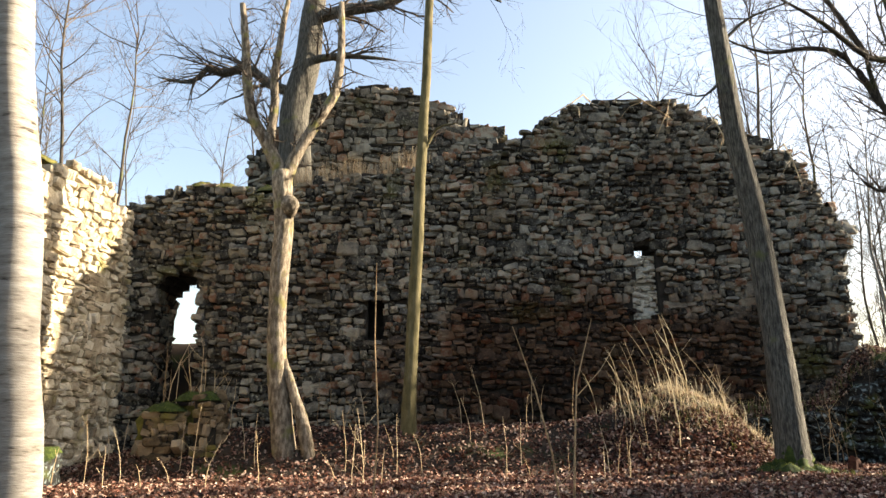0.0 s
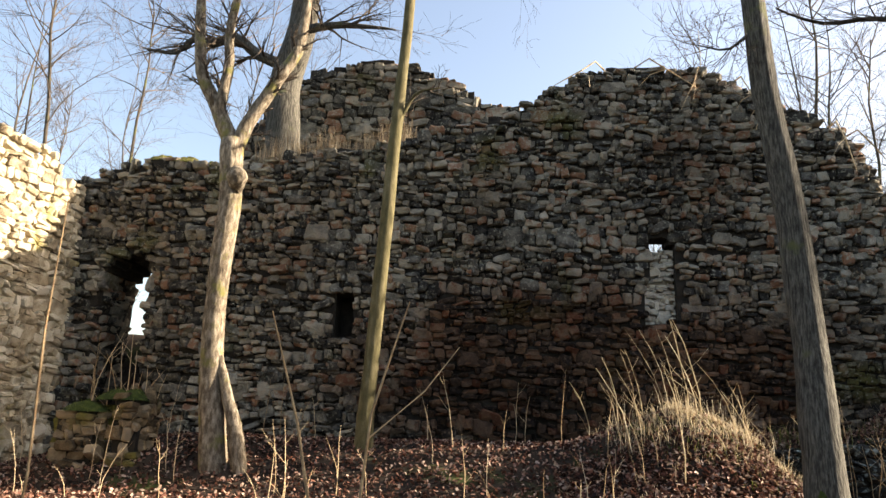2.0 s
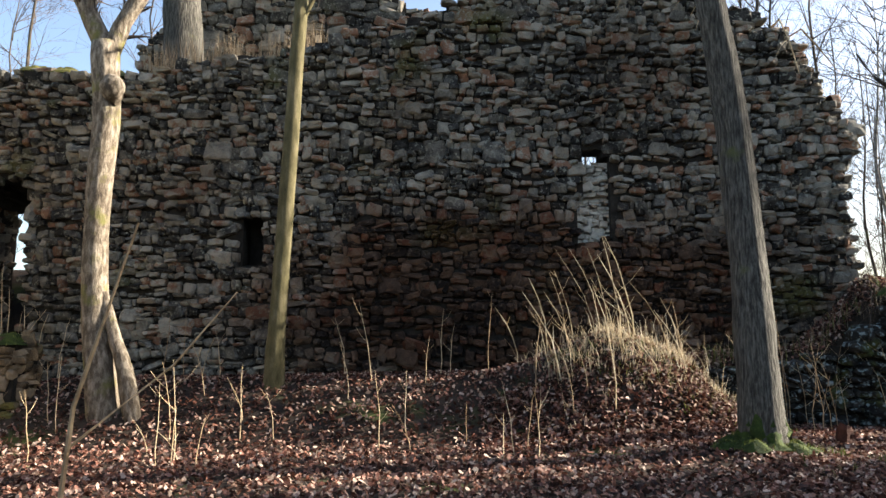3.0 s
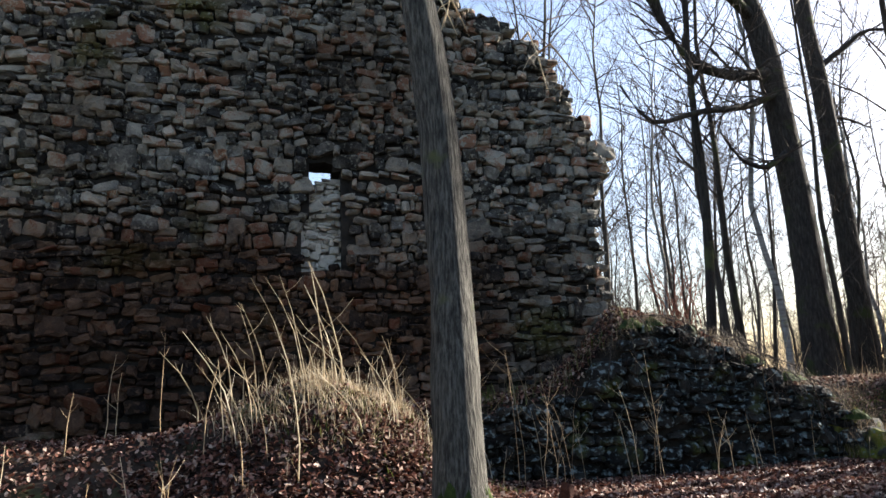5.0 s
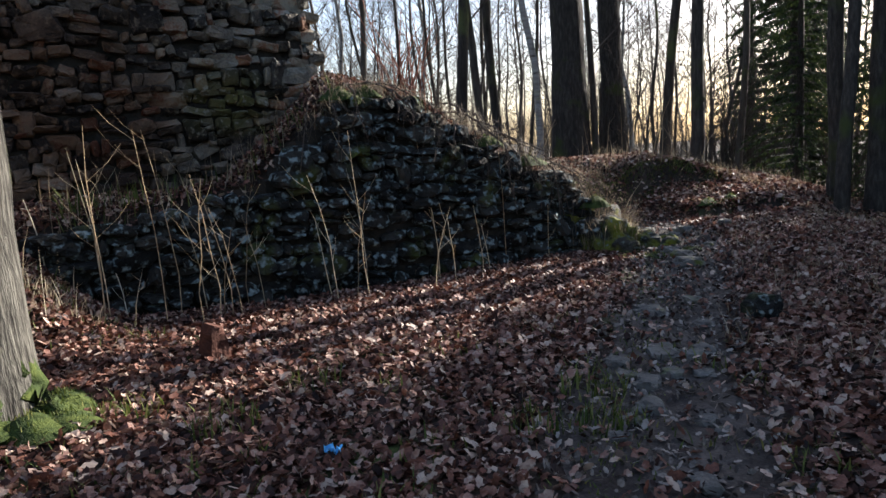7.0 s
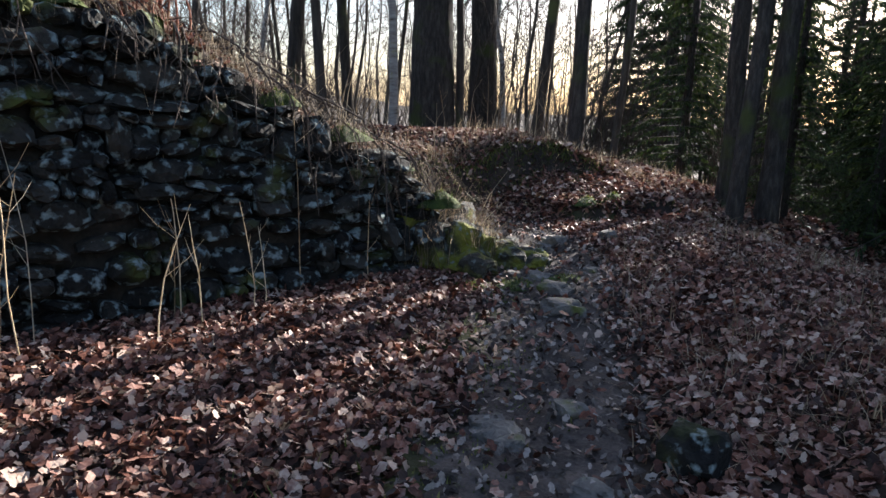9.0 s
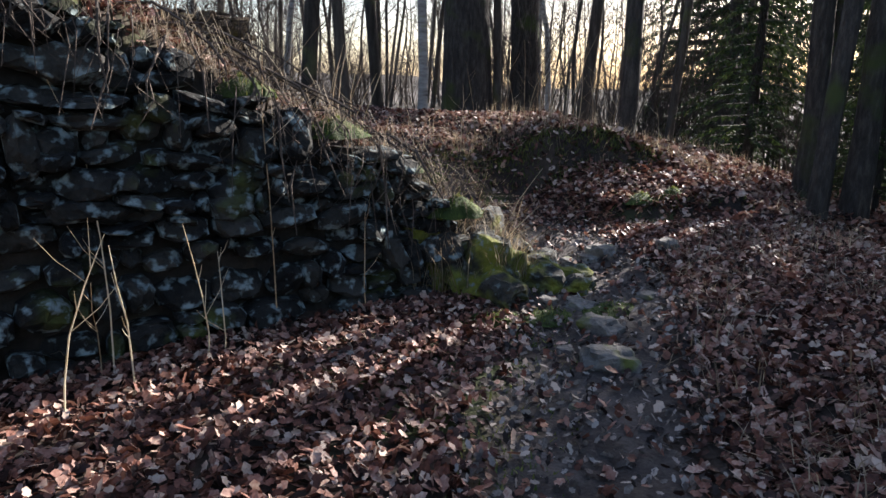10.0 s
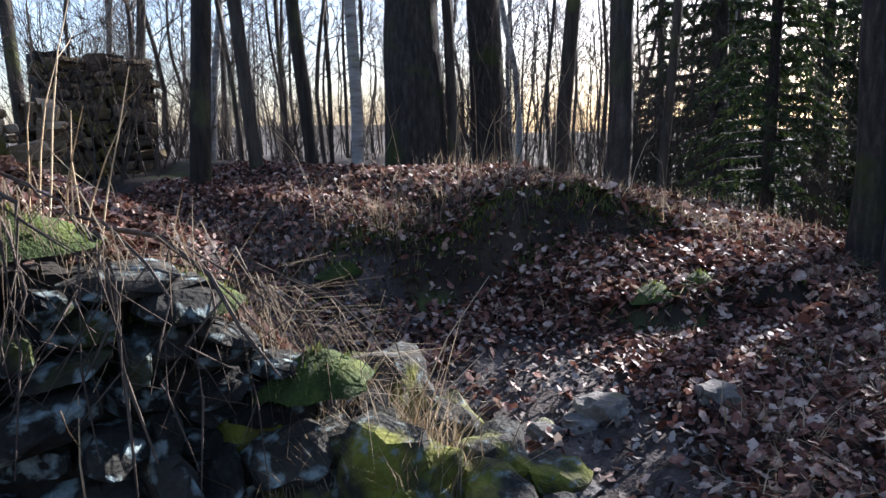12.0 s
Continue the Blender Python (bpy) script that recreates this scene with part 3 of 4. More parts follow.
# broken pier left of the tree: two masonry stubs under moss
pier = thing("masonry_pier", "broken masonry pier overgrown with yellow-green moss", "ruin", at=(0, 0, 0))
for x, y, w, top in ((-5.52, 13.3, 0.66, 1.85), (-4.62, 13.35, 0.4, 2.05)):
    c = core("pier_core", w, 0.4, top, 0.1, lambda u, v: v < top - 0.08, (x, y, 0), (1, 0, 0), (0, -1, 0), 0.55, "")
    c.parent = pier
    del c["category"]
    del c["kind"]
    lay(courses(w, 0.45, top, 0.15, 0.22, lambda u, v, ww, h: 0 < u < w and v < top, rng), (x, y, 0), (1, 0, 0), (0, -1, 0), M_BROWN, pier, rng, lambda q: True, depth=0.16)
    lay(courses(0.55, 0.45, top, 0.15, 0.22, lambda u, v, ww, h: 0 < u < 0.55 and v < top, rng), (x + w, y, 0), (0, 1, 0), (1, 0, 0), M_BROWN, pier, rng, lambda q: True, depth=0.16)
PIER = pier
for nm, (x, y, a, b, c), sd in (("block", (-4.85, 13.75, 0.9, 0.6, 1.1), 9), ("block", (-5.5, 13.75, 0.8, 0.6, 0.9), 8)):
    b = boulder(nm, (x, y, 0.95 + c * 0.35), (a, b, c), M_STONE, "", 60 + sd, "", M_MOSSY, 0.0, 0.5, 0.05)
    del b["category"]
    b.parent = pier
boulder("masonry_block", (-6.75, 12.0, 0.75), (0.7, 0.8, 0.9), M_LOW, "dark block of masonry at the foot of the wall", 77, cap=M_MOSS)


# ---- trees ----
def grow(geo, p, d, length, r, depth, rr, droop=0.0, fork=3, sides=5, wig=0.18, ratio=0.62):
    """A limb with its side limbs, down to the twigs."""
    n = 5 if depth > 1 else 4
    pts, rad = [Vector(p)], [r]
    d = Vector(d).normalized()
    for i in range(n):
        d = (d + Vector((rr.uniform(-wig, wig), rr.uniform(-wig, wig), rr.uniform(-wig, wig) - droop))).normalized()
        pts.append(pts[-1] + d * (length / n))
        rad.append(max(0.003, r * (1 - 0.8 * (i + 1) / n)))
    geo.tube(pts, rad, max(3, sides))
    if depth <= 0:
        return
    for _ in range(fork + (depth > 1)):
        k = rr.uniform(0.25, 0.97) * n
        i = int(k)
        q = pts[i].lerp(pts[min(n, i + 1)], k - i)
        side = Vector((rr.uniform(-1, 1), rr.uniform(-1, 1), rr.uniform(-0.5, 0.9)))
        nd = (d * 0.75 + side * 0.8).normalized()
        grow(geo, q, nd, length * ratio * rr.uniform(0.6, 1.1), max(0.004, rad[min(n, i)] * 0.6), depth - 1, rr, droop, fork, sides - 1, wig * 1.2, ratio)


def trunk_geo(pts, radii, sides=14, flute=0.12, seed=0.0, sub=4, sway=0.03):
    """A trunk along bends, smoothed between them."""
    g = Geo()
    P = [Vector(p) for p in pts]
    out, rad = [], []
    for i in range(len(P) - 1):
        a, b = P[max(0, i - 1)], P[min(len(P) - 1, i + 2)]
        for k in range(sub):
            t = k / sub
            q = 0.5 * ((2 * P[i]) + (P[i + 1] - a) * t + (2 * a - 5 * P[i] + 4 * P[i + 1] - b) * t * t + (3 * P[i] - a - 3 * P[i + 1] + b) * t ** 3)
            s = i * sub + k
            q += Vector((noise.noise((s * 0.4, seed, 0)), noise.noise((s * 0.4, seed, 9)), 0)) * sway
            out.append(q)
            rad.append((radii[i] * (1 - t) + radii[i + 1] * t) * (1 + 0.07 * noise.noise((s * 0.5, seed, 4))))
    out.append(P[-1])
    rad.append(radii[-1])
    g.tube(out, rad, sides, flute, seed)
    return g


def tree(name, label, trunk, radii, limbs, mat, seed, twigs=True, limb_mat=None, category="tree", twig_depth=2, twig_len=1.2, group="", flute=0.08):
    """A tree from its trunk's bends and its main limbs [(points, radii)], with twigs growing off the limbs."""
    rr = random.Random(seed)
    t = thing(name, label, category, group)
    part("trunk", trunk_geo(trunk, radii, 20, flute, seed), mat, t, smooth=True)
    g = Geo()
    for pts, rad in limbs:
        part("limb", trunk_geo(pts, rad, 9, 0.1, seed + 3, 3, 0.05), limb_mat or mat, t, smooth=True)
        if twigs:
            P = [Vector(p) for p in pts]
            for i in range(1, len(P)):
                for _ in range(6):
                    q = P[i - 1].lerp(P[i], rr.uniform(0.3, 1))
                    d = (P[i] - P[i - 1]).normalized() * 0.8 + Vector((rr.uniform(-1, 1), rr.uniform(-1, 1), rr.uniform(-0.5, 1)))
                    grow(g, q, d, twig_len * rr.uniform(0.6, 1.3), max(0.008, rad[i] * 0.35), twig_depth, rr, 0.02, 3, 4, 0.22)
    if g.v:
        part("twig_work", g, M_TWIG, t)["kind"] = "stuff"
    return t


def roots(t, x, y, z, r, mat, n, seed, reach=1.9):
    rr = random.Random(seed)
    for i in range(n):
        a = 2 * math.pi * i / n + rr.uniform(-0.3, 0.3)
        c, s = math.cos(a), math.sin(a)
        L = r * reach * rr.uniform(0.8, 1.2)
        g = trunk_geo([(x + c * r * 0.55, y + s * r * 0.55, z + r * 1.9), (x + c * r * 0.85, y + s * r * 0.85, z + r * 0.7), (x + c * L, y + s * L, z - 0.05)], [r * 0.3, r * 0.42, r * 0.2], 8, 0.1, seed + i, 3, 0.0)
        part("root", g, mat, t, smooth=True)


# the grey trunk that the path passes
t = tree("beech_tree", "tall grey-barked beech trunk with a mossy foot", [(5.5, 11.6, 0.55), (5.5, 11.65, 1.3), (5.52, 11.75, 2.4), (5.5, 11.9, 4.5), (5.26, 11.8, 6.5), (5.1, 11.7, 8.6), (4.9, 11.6, 13.0)],
         [0.3, 0.25, 0.23, 0.205, 0.18, 0.155, 0.10],
         [([(5.2, 11.75, 7.6), (4.75, 11.7, 7.2), (4.3, 11.7, 7.25)], [0.035, 0.02, 0.008]), ([(5.12, 11.7, 8.2), (5.8, 11.7, 8.8), (6.5, 11.6, 9.0)], [0.04, 0.025, 0.01])], M_BARK, 11, twig_len=0.7, flute=0.07)
roots(t, 5.5, 11.6, 0.68, 0.25, M_MOSS, 9, 4, 1.8)
BEECH = t

# the pale forked tree and the slim one
t = tree("forked_tree", "pale-barked forked tree with a split hollow foot", [(-2.85, 13.3, 0.5), (-2.98, 13.3, 1.5), (-3.12, 13.3, 2.6), (-3.16, 13.3, 3.8), (-3.12, 13.3, 5.2), (-3.18, 13.3, 6.4)], [0.25, 0.21, 0.185, 0.175, 0.19, 0.2],
         [([(-3.18, 13.3, 6.3), (-3.5, 13.3, 6.95), (-3.88, 13.3, 7.7), (-4.0, 13.3, 8.6), (-4.2, 13.3, 10.2)], [0.16, 0.13, 0.11, 0.1, 0.06]),
          ([(-3.5, 13.28, 6.95), (-3.42, 13.3, 7.7), (-3.4, 13.2, 8.6), (-3.2, 13.2, 10.2)], [0.11, 0.095, 0.08, 0.05]),
          ([(-3.15, 13.3, 6.2), (-2.85, 13.3, 6.95), (-2.4, 13.3, 7.7), (-2.1, 13.3, 8.4), (-2.1, 13.3, 10.2)], [0.15, 0.12, 0.11, 0.095, 0.06])], M_PALE, 12, twig_len=0.5)
part("burl", trunk_geo([(-3.02, 13.2, 5.45), (-2.97, 13.15, 5.65), (-3.02, 13.2, 5.85)], [0.1, 0.2, 0.1], 8, 0.3, 3), M_PALE, t, "dark knotted burl", True)
part("leg", trunk_geo([(-2.4, 13.2, 0.5), (-2.5, 13.2, 1.2), (-2.75, 13.22, 2.0), (-2.98, 13.26, 2.7)], [0.15, 0.12, 0.1, 0.06], 9, 0.2, 6), M_PALE, t, "split bark strip of the hollow foot", True)
roots(t, -2.85, 13.3, 0.6, 0.24, M_PALE, 5, 8, 1.4)
t = tree("slim_tree", "slim yellow-green trunk leaning slightly", [(-0.72, 13.9, 1.2), (-0.66, 13.9, 2.2), (-0.55, 13.9, 4.5), (-0.42, 13.9, 7.0), (-0.33, 13.9, 8.7), (-0.2, 13.9, 11.5)], [0.17, 0.13, 0.12, 0.11, 0.10, 0.08],
         [([(-0.42, 13.9, 7.0), (-0.1, 13.8, 7.5), (0.35, 13.7, 7.6)], [0.04, 0.03, 0.01])], M_YELLOW, 13, twig_len=0.4, twig_depth=1)

# birch close by at the start
tree("birch_tree", "white-barked birch trunk with dark marks", [(-3.1, 5.5, 0.2), (-3.25, 5.5, 1.5), (-3.42, 5.5, 3.0), (-3.75, 5.5, 5.2), (-4.1, 5.5, 9)], [0.19, 0.17, 0.165, 0.16, 0.11], [([(-3.75, 5.5, 5.3), (-4.4, 5.6, 6.2), (-5.0, 5.6, 7.4)], [0.06, 0.04, 0.01])], M_BIRCH, 14)

# oak behind the wall
tree("oak_tree", "old oak with crooked limbs behind the ruined wall", [(-4.2, 19, 3.0), (-4.2, 19, 8.6), (-4.28, 19, 10.3), (-3.95, 19, 12.1), (-3.85, 19, 13.6), (-3.5, 19, 16)], [0.6, 0.46, 0.42, 0.38, 0.34, 0.2],
     [([(-4.3, 19, 10.9), (-5.0, 18.9, 11.2), (-5.7, 18.8, 11.7), (-6.3, 18.8, 11.5), (-6.85, 18.8, 11.65), (-7.2, 18.7, 11.2), (-8.2, 18.7, 11.35)], [0.17, 0.15, 0.13, 0.12, 0.1, 0.07, 0.02]),
      ([(-4.0, 19, 13.3), (-3.0, 18.8, 13.5), (-1.7, 18.6, 13.6), (-0.7, 18.5, 14.0), (0.6, 18.4, 14.0), (1.8, 18.4, 13.5)], [0.2, 0.18, 0.16, 0.13, 0.09, 0.03]),
      ([(-4.0, 18.9, 11.9), (-3.2, 18.7, 11.95), (-2.35, 18.6, 11.9), (-1.3, 18.5, 11.7)], [0.14, 0.11, 0.07, 0.02]),
      ([(-3.8, 19, 14), (-5, 19, 15.2), (-6.5, 19, 15.6)], [0.16, 0.12, 0.05])], M_BARK, 15, twig_len=1.6)

# two big oaks on the bank
t = tree("oak_tree", "massive dark oak with sweeping limbs on the bank", [(17.28, 20.41, 0.9), (17.22, 20.41, 2.72), (17.22, 20.41, 4.41), (17.10, 20.41, 6.82), (16.92, 20.41, 9.47), (16.67, 20.41, 11.15), (15.95, 20.41, 13.44), (15.71, 20.41, 16.45)], [0.52, 0.43, 0.38, 0.36, 0.34, 0.3, 0.22, 0.1],
     [([(16.80, 20.34, 9.83), (15.47, 20.16, 9.59), (14.27, 20.04, 9.83), (13.36, 19.80, 10.79), (13.06, 19.68, 12.36)], [0.17, 0.14, 0.12, 0.09, 0.05]),
      ([(16.92, 20.28, 9.23), (15.47, 19.92, 8.62), (14.03, 19.68, 8.32), (12.58, 19.44, 7.90), (11.74, 19.32, 8.74)], [0.11, 0.09, 0.07, 0.05, 0.02]),
      ([(16.98, 20.28, 7.66), (16.07, 20.04, 7.06), (15.23, 19.92, 7.24), (14.63, 19.80, 7.90)], [0.09, 0.07, 0.05, 0.02]),
      ([(16.55, 20.41, 11.39), (14.63, 19.68, 12.12), (12.70, 18.96, 11.87), (11.02, 18.24, 12.60), (9.33, 17.76, 13.32)], [0.16, 0.13, 0.09, 0.06, 0.02]),
      ([(13.4, 19.9, 10.8), (12.4, 19.6, 12.2), (11.2, 19.3, 12.4), (9.8, 19.2, 12.2), (8.6, 19.1, 12.6)], [0.11, 0.09, 0.07, 0.05, 0.02]),
      ([(13.1, 19.7, 12.3), (12.1, 19.5, 14.0), (11.0, 19.4, 15.5)], [0.1, 0.07, 0.03])], M_DARK, 16, twig_len=1.7)
roots(t, 17.28, 20.4, land(17.28, 20.4) + 0.05, 0.36, M_DARK, 6, 31)
t = tree("oak_tree", "tall dark oak trunk standing beside a larger one", [(19.21, 20.93, 0.9), (19.15, 20.93, 2.77), (19.08, 20.99, 5.84), (19.08, 21.12, 9.68), (18.96, 21.25, 12.50), (18.76, 21.25, 17.36)], [0.36, 0.29, 0.27, 0.25, 0.22, 0.1],
     [([(19.08, 21.12, 10.45), (19.92, 20.99, 11.09), (20.68, 20.74, 11.60), (22.22, 20.35, 11.47)], [0.1, 0.08, 0.05, 0.02]), ([(19.02, 21.12, 8.66), (19.92, 21.50, 9.17), (21.20, 21.63, 8.91)], [0.07, 0.05, 0.02])], M_DARK, 17, twig_len=1.2)
roots(t, 19.2, 20.9, land(19.2, 20.9) + 0.05, 0.27, M_DARK, 5, 33)

# leaning trunks at the edge of the slope
for i, (x, y, r, lean) in enumerate([(18.35, 14.55, 0.14, -0.2), (17.6, 14.0, 0.11, 0.5), (18.75, 14.07, 0.16, 0.1), (16.9, 16.4, 0.12, 0.1)]):
    z = land(x, y)
    tree("edge_tree", "dark bare trunk at the edge of the slope", [(x, y, z - 0.2), (x + lean * 0.1, y, z + 1), (x + lean * 0.6, y, z + 4), (x + lean * 1.2, y, z + 9), (x + lean * 1.4, y, z + 14)], [r * 1.3, r, r * 0.9, r * 0.7, r * 0.3],
         [([(x + lean * 1.0, y, z + 7), (x + 1.3, y + 0.4, z + 8.5), (x + 2, y, z + 10)], [r * 0.3, r * 0.2, 0.02])], M_DARK, 50 + i, twig_len=0.8, twig_depth=1)


# bare wood all round: a few kinds, many copies
def wood_tree(seed, height, r, name="forest_tree", mat=M_WOOD, label="slender bare forest tree with fine twigs", low=0.3, count=16, lean=0.55):
    rr = random.Random(seed)
    t = thing(name, label, "tree", "trees of the bare wood")
    pts = [(0, 0, -0.4)]
    x = y = 0.0
    for i in range(1, 7):
        x += rr.uniform(-lean, lean) * 0.5
        y += rr.uniform(-lean, lean) * 0.5
        pts.append((x, y, height * i / 6))
    rad = [r * (1.15 - 0.95 * i / 6) for i in range(7)]
    part("trunk", trunk_geo(pts, rad, 8, 0.08, seed, 2, 0.06), mat, t, smooth=True)
    g = Geo()
    for _ in range(count):
        k = rr.uniform(low, 0.98) * 6
        i = min(5, int(k))
        q = Vector(pts[i]).lerp(Vector(pts[i + 1]), k - i)
        a = rr.uniform(0, 6.28)
        grow(g, q, (math.cos(a), math.sin(a), rr.uniform(0.5, 1.5)), height * 0.2 * rr.uniform(0.5, 1.2), r * 0.28, 2, rr, -0.02, 4, 5, 0.2)
    part("crown", g, M_TWIG, t, "fine leafless twigs")
    return t


KINDS = [wood_tree(101, 13, 0.065, low=0.15, count=22), wood_tree(102, 15, 0.085, low=0.2, count=22), wood_tree(103, 17, 0.115, low=0.3, count=22), wood_tree(104, 11, 0.045, low=0.08, count=22), wood_tree(105, 14, 0.075, low=0.1, count=24, lean=0.95),
         wood_tree(106, 14, 0.08, "birch_tree", M_BIRCH, "slender white birch in the bare wood", low=0.25)]
rw = random.Random(77)
spots = [(13.8, 20.0, 2), (14.7, 20.3, 1), (15.95, 20, 5), (17.7, 20, 1), (22.8, 20, 2), (-12.3, 20, 4), (-13.2, 21, 3), (-11.5, 24, 3), (10.4, 22.5, 0), (11.6, 24.5, 4), (19.0, 19.2, 2), (-6.2, 22.5, 3), (-5.0, 23, 3)]


def sunny(x, y):
    """The open strip along which the sun comes in."""
    return 10.6 + 0.171 * x < y < 16.6 + 0.171 * x and x < 42


while len(spots) < 250:
    a, d = rw.uniform(-14, 86), 8 + 62 * rw.random() ** 0.8
    x, y = 11 + d * math.sin(radians(a)), 14.0 + d * math.cos(radians(a))
    if y < 25 and x < 25 and (x + y > 40 or y < 21.5 or rw.random() < 0.7) or sunny(x, y) or y < 10 + 0.13 * x or a < 22 and rw.random() < 0.5:
        continue
    if all((x - p[0]) ** 2 + (y - p[1]) ** 2 > 0.7 for p in spots):
        spots.append((x, y, rw.randrange(6) if rw.random() < 0.9 else 5))
for i in range(26):
    spots.append((rw.uniform(20, 34), rw.uniform(5.5, 13.5), rw.choice((0, 1, 3, 4))))
for i in range(24):
    x, y = rw.uniform(34, 50), rw.uniform(12, 26)
    if not sunny(x, y):
        spots.append((x, y, rw.randrange(5)))
for i in range(70):
    a, d = rw.uniform(48, 80), rw.uniform(28, 66)
    x, y = 9 + d * math.sin(radians(a)), 11 + d * math.cos(radians(a))
    if not sunny(x, y) and (x > 30 or y > 24):
        spots.append((x, y, rw.choice((0, 1, 3, 4))))
for i, (x, y) in enumerate([(-16, 24), (-19, 20), (-14, 29), (-21, 27), (-10, 31), (-17, 16), (-20, 33), (-15.5, 19), (14, -9), (-6, -12), (-14, -3), (4, -14), (18, -4)]):
    spots.append((x, y, i % 5))
used = set()
for x, y, k in spots:
    s = rw.uniform(0.7, 1.1)
    m = pose(x, y, land(x, y), rw.uniform(-3, 3), rw.uniform(-3, 3), rw.uniform(0, 360)) @ Matrix.Diagonal((s, s, s, 1))
    if k not in used:
        used.add(k)
        KINDS[k].matrix_basis = pose(x, y, land(x, y))
    else:
        copy_thing(KINDS[k], m)


def shrub(seed):
    rr = random.Random(seed)
    t = thing("bare_shrub", "leafless thicket of thin grey-brown shoots", "shrub", "undergrowth of the bare wood")
    g = Geo()
    for _ in range(18):
        a = rr.uniform(0, 6.28)
        grow(g, (rr.uniform(-0.5, 0.5), rr.uniform(-0.5, 0.5), -0.1), (math.cos(a) * 0.4, math.sin(a) * 0.4, 1.0), rr.uniform(1.2, 3.0), 0.016, 2, rr, -0.03, 3, 4, 0.14)
    part("shoot_thicket", g, M_TWIG, t)["kind"] = "stuff"
    return t


SHRUBS = [shrub(301), shrub(302), shrub(303)]
for i in range(84):
    a, d = rw.uniform(10, 82), 7.5 + 36 * rw.random() ** 1.1
    x, y = 11 + d * math.sin(radians(a)), 14 + d * math.cos(radians(a))
    if y < 20.5 and x < 19.5 or x < 13.5 and y < 24:
        x, y = x + 12, y + 9
    s = rw.uniform(0.6, 1.3) * (0.6 if sunny(x, y) else 1)
    if i < 3:
        SHRUBS[i].matrix_basis = pose(x, y, land(x, y))
    else:
        copy_thing(SHRUBS[i % 3], pose(x, y, land(x, y), 0, 0, rw.uniform(0, 360)) @ Matrix.Diagonal((s, s, s, 1)))


# spruces on the slope to the right, and unseen ones added behind the camera
def spruce(seed, height):
    rr = random.Random(seed)
    t = thing("spruce_tree", "dark green spruce with drooping boughs", "tree", "spruces on the slope")
    part("trunk", trunk_geo([(0, 0, -0.5), (0, 0, height * 0.5), (0, 0, height)], [0.24, 0.16, 0.02], 9, 0.1, seed), M_DARK, t, smooth=True)
    g, b = Geo(), Geo()
    z = 0.9
    while z < height - 0.4:
        reach = 2.9 * (1 - z / height) ** 0.75 + 0.25
        for _ in range(rr.randint(4, 6)):
            a = rr.uniform(0, 6.28)
            d = Vector((math.cos(a), math.sin(a), 0))
            L = reach * rr.uniform(0.7, 1.1)
            tip = Vector((0, 0, z)) + d * L + Vector((0, 0, -0.32 * L))
            mid = Vector((0, 0, z)) + d * L * 0.5 + Vector((0, 0, -0.04 * L))
            b.tube([(0, 0, z), mid, tip], [0.03, 0.02, 0.006], 3)
            side = Vector((-d.y, d.x, 0))
            n = int(24 + L * 40)
            for i in range(n):
                f = rr.uniform(0.12, 1)
                q = Vector((0, 0, z)).lerp(mid, f * 2) if f < 0.5 else mid.lerp(tip, f * 2 - 1)
                w = side * rr.choice((-1, 1)) * rr.uniform(0.4, 1) + d * rr.uniform(0.2, 0.8) + Vector((0, 0, rr.uniform(-1.3, 0.1)))
                w = w.normalized() * rr.uniform(0.14, 0.34)
                p = w.cross(Vector((rr.uniform(-1, 1), rr.uniform(-1, 1), 1))).normalized() * rr.uniform(0.014, 0.03)
                g.add([tuple(q), tuple(q + w * 0.5 + p), tuple(q + w), tuple(q + w * 0.5 - p)], [(0, 1, 2), (0, 2, 3)])
        z += rr.uniform(0.3, 0.5)
    part("bough_frame", b, M_DARK, t)["kind"] = "stuff"
    part("needles", g, M_SPRUCE, t, "drooping dark green needle sprays")
    return t


SPR = [spruce(201, 13), spruce(202, 15)]
SPOTS = [(22.6, 9.0), (31.0, 11.0), (26.0, 10.8), (19.6, 7.6), (23.4, 10.6), (21.6, 11.5), (25.6, 12.0), (21.4, 8.2), (24.8, 9.2), (19.6, 6.0), (23.6, 5.4), (21.5, 2.6), (26.0, 3.0), (20.8, -0.6), (28, 7), (19.2, 3.4), (30, 9.5), (18.8, 0.5), (23.6, 12.6), (26.6, 13.3), (29.5, 13.0), (30.5, 23.4), (33.0, 25.0), (24.2, 13.0), (41.0, 20.3), (43.5, 22.2), (44.5, 19.0), (47.0, 24.0), (40.5, 23.4), (48.0, 21.5)]
# never in view: added behind the camera to block low sky light
UNSEEN_BLOCKERS = [(d * math.sin(radians(a)), 1 + d * math.cos(radians(a))) for d, a in ((15, 118), (13, 131), (16, 143), (12, 156), (15, 168), (12, 181), (16, 192), (13, 204), (15, 217), (12, 229), (16, 241), (15, 254), (22, 125), (22, 150), (21, 175), (22, 200), (21, 226), (22, 250), (16, 266))]
SMALL = [(19.6, 14.2), (21.2, 13.4), (22.4, 15.4), (20.4, 16.6)]
MIDDLE = [(36.0, 26.2), (36.5, 23), (43.5, 22), (41, 16), (44, 25), (37, 30)]
SPOTS += SMALL + MIDDLE + UNSEEN_BLOCKERS
for i, (x, y) in enumerate(SPOTS):
    if i < 2:
        SPR[i].matrix_basis = pose(x, y, land(x, y))
    else:
        s = rw.uniform(0.85, 1.2) * (0.36 if (x, y) in SMALL else 0.85 if (x, y) in MIDDLE else 1)
        copy_thing(SPR[i % 2], pose(x, y, land(x, y), 0, 0, rw.uniform(0, 360)) @ Matrix.Diagonal((s, s, s, 1)))


# ---- undergrowth ----
rl = random.Random(31)


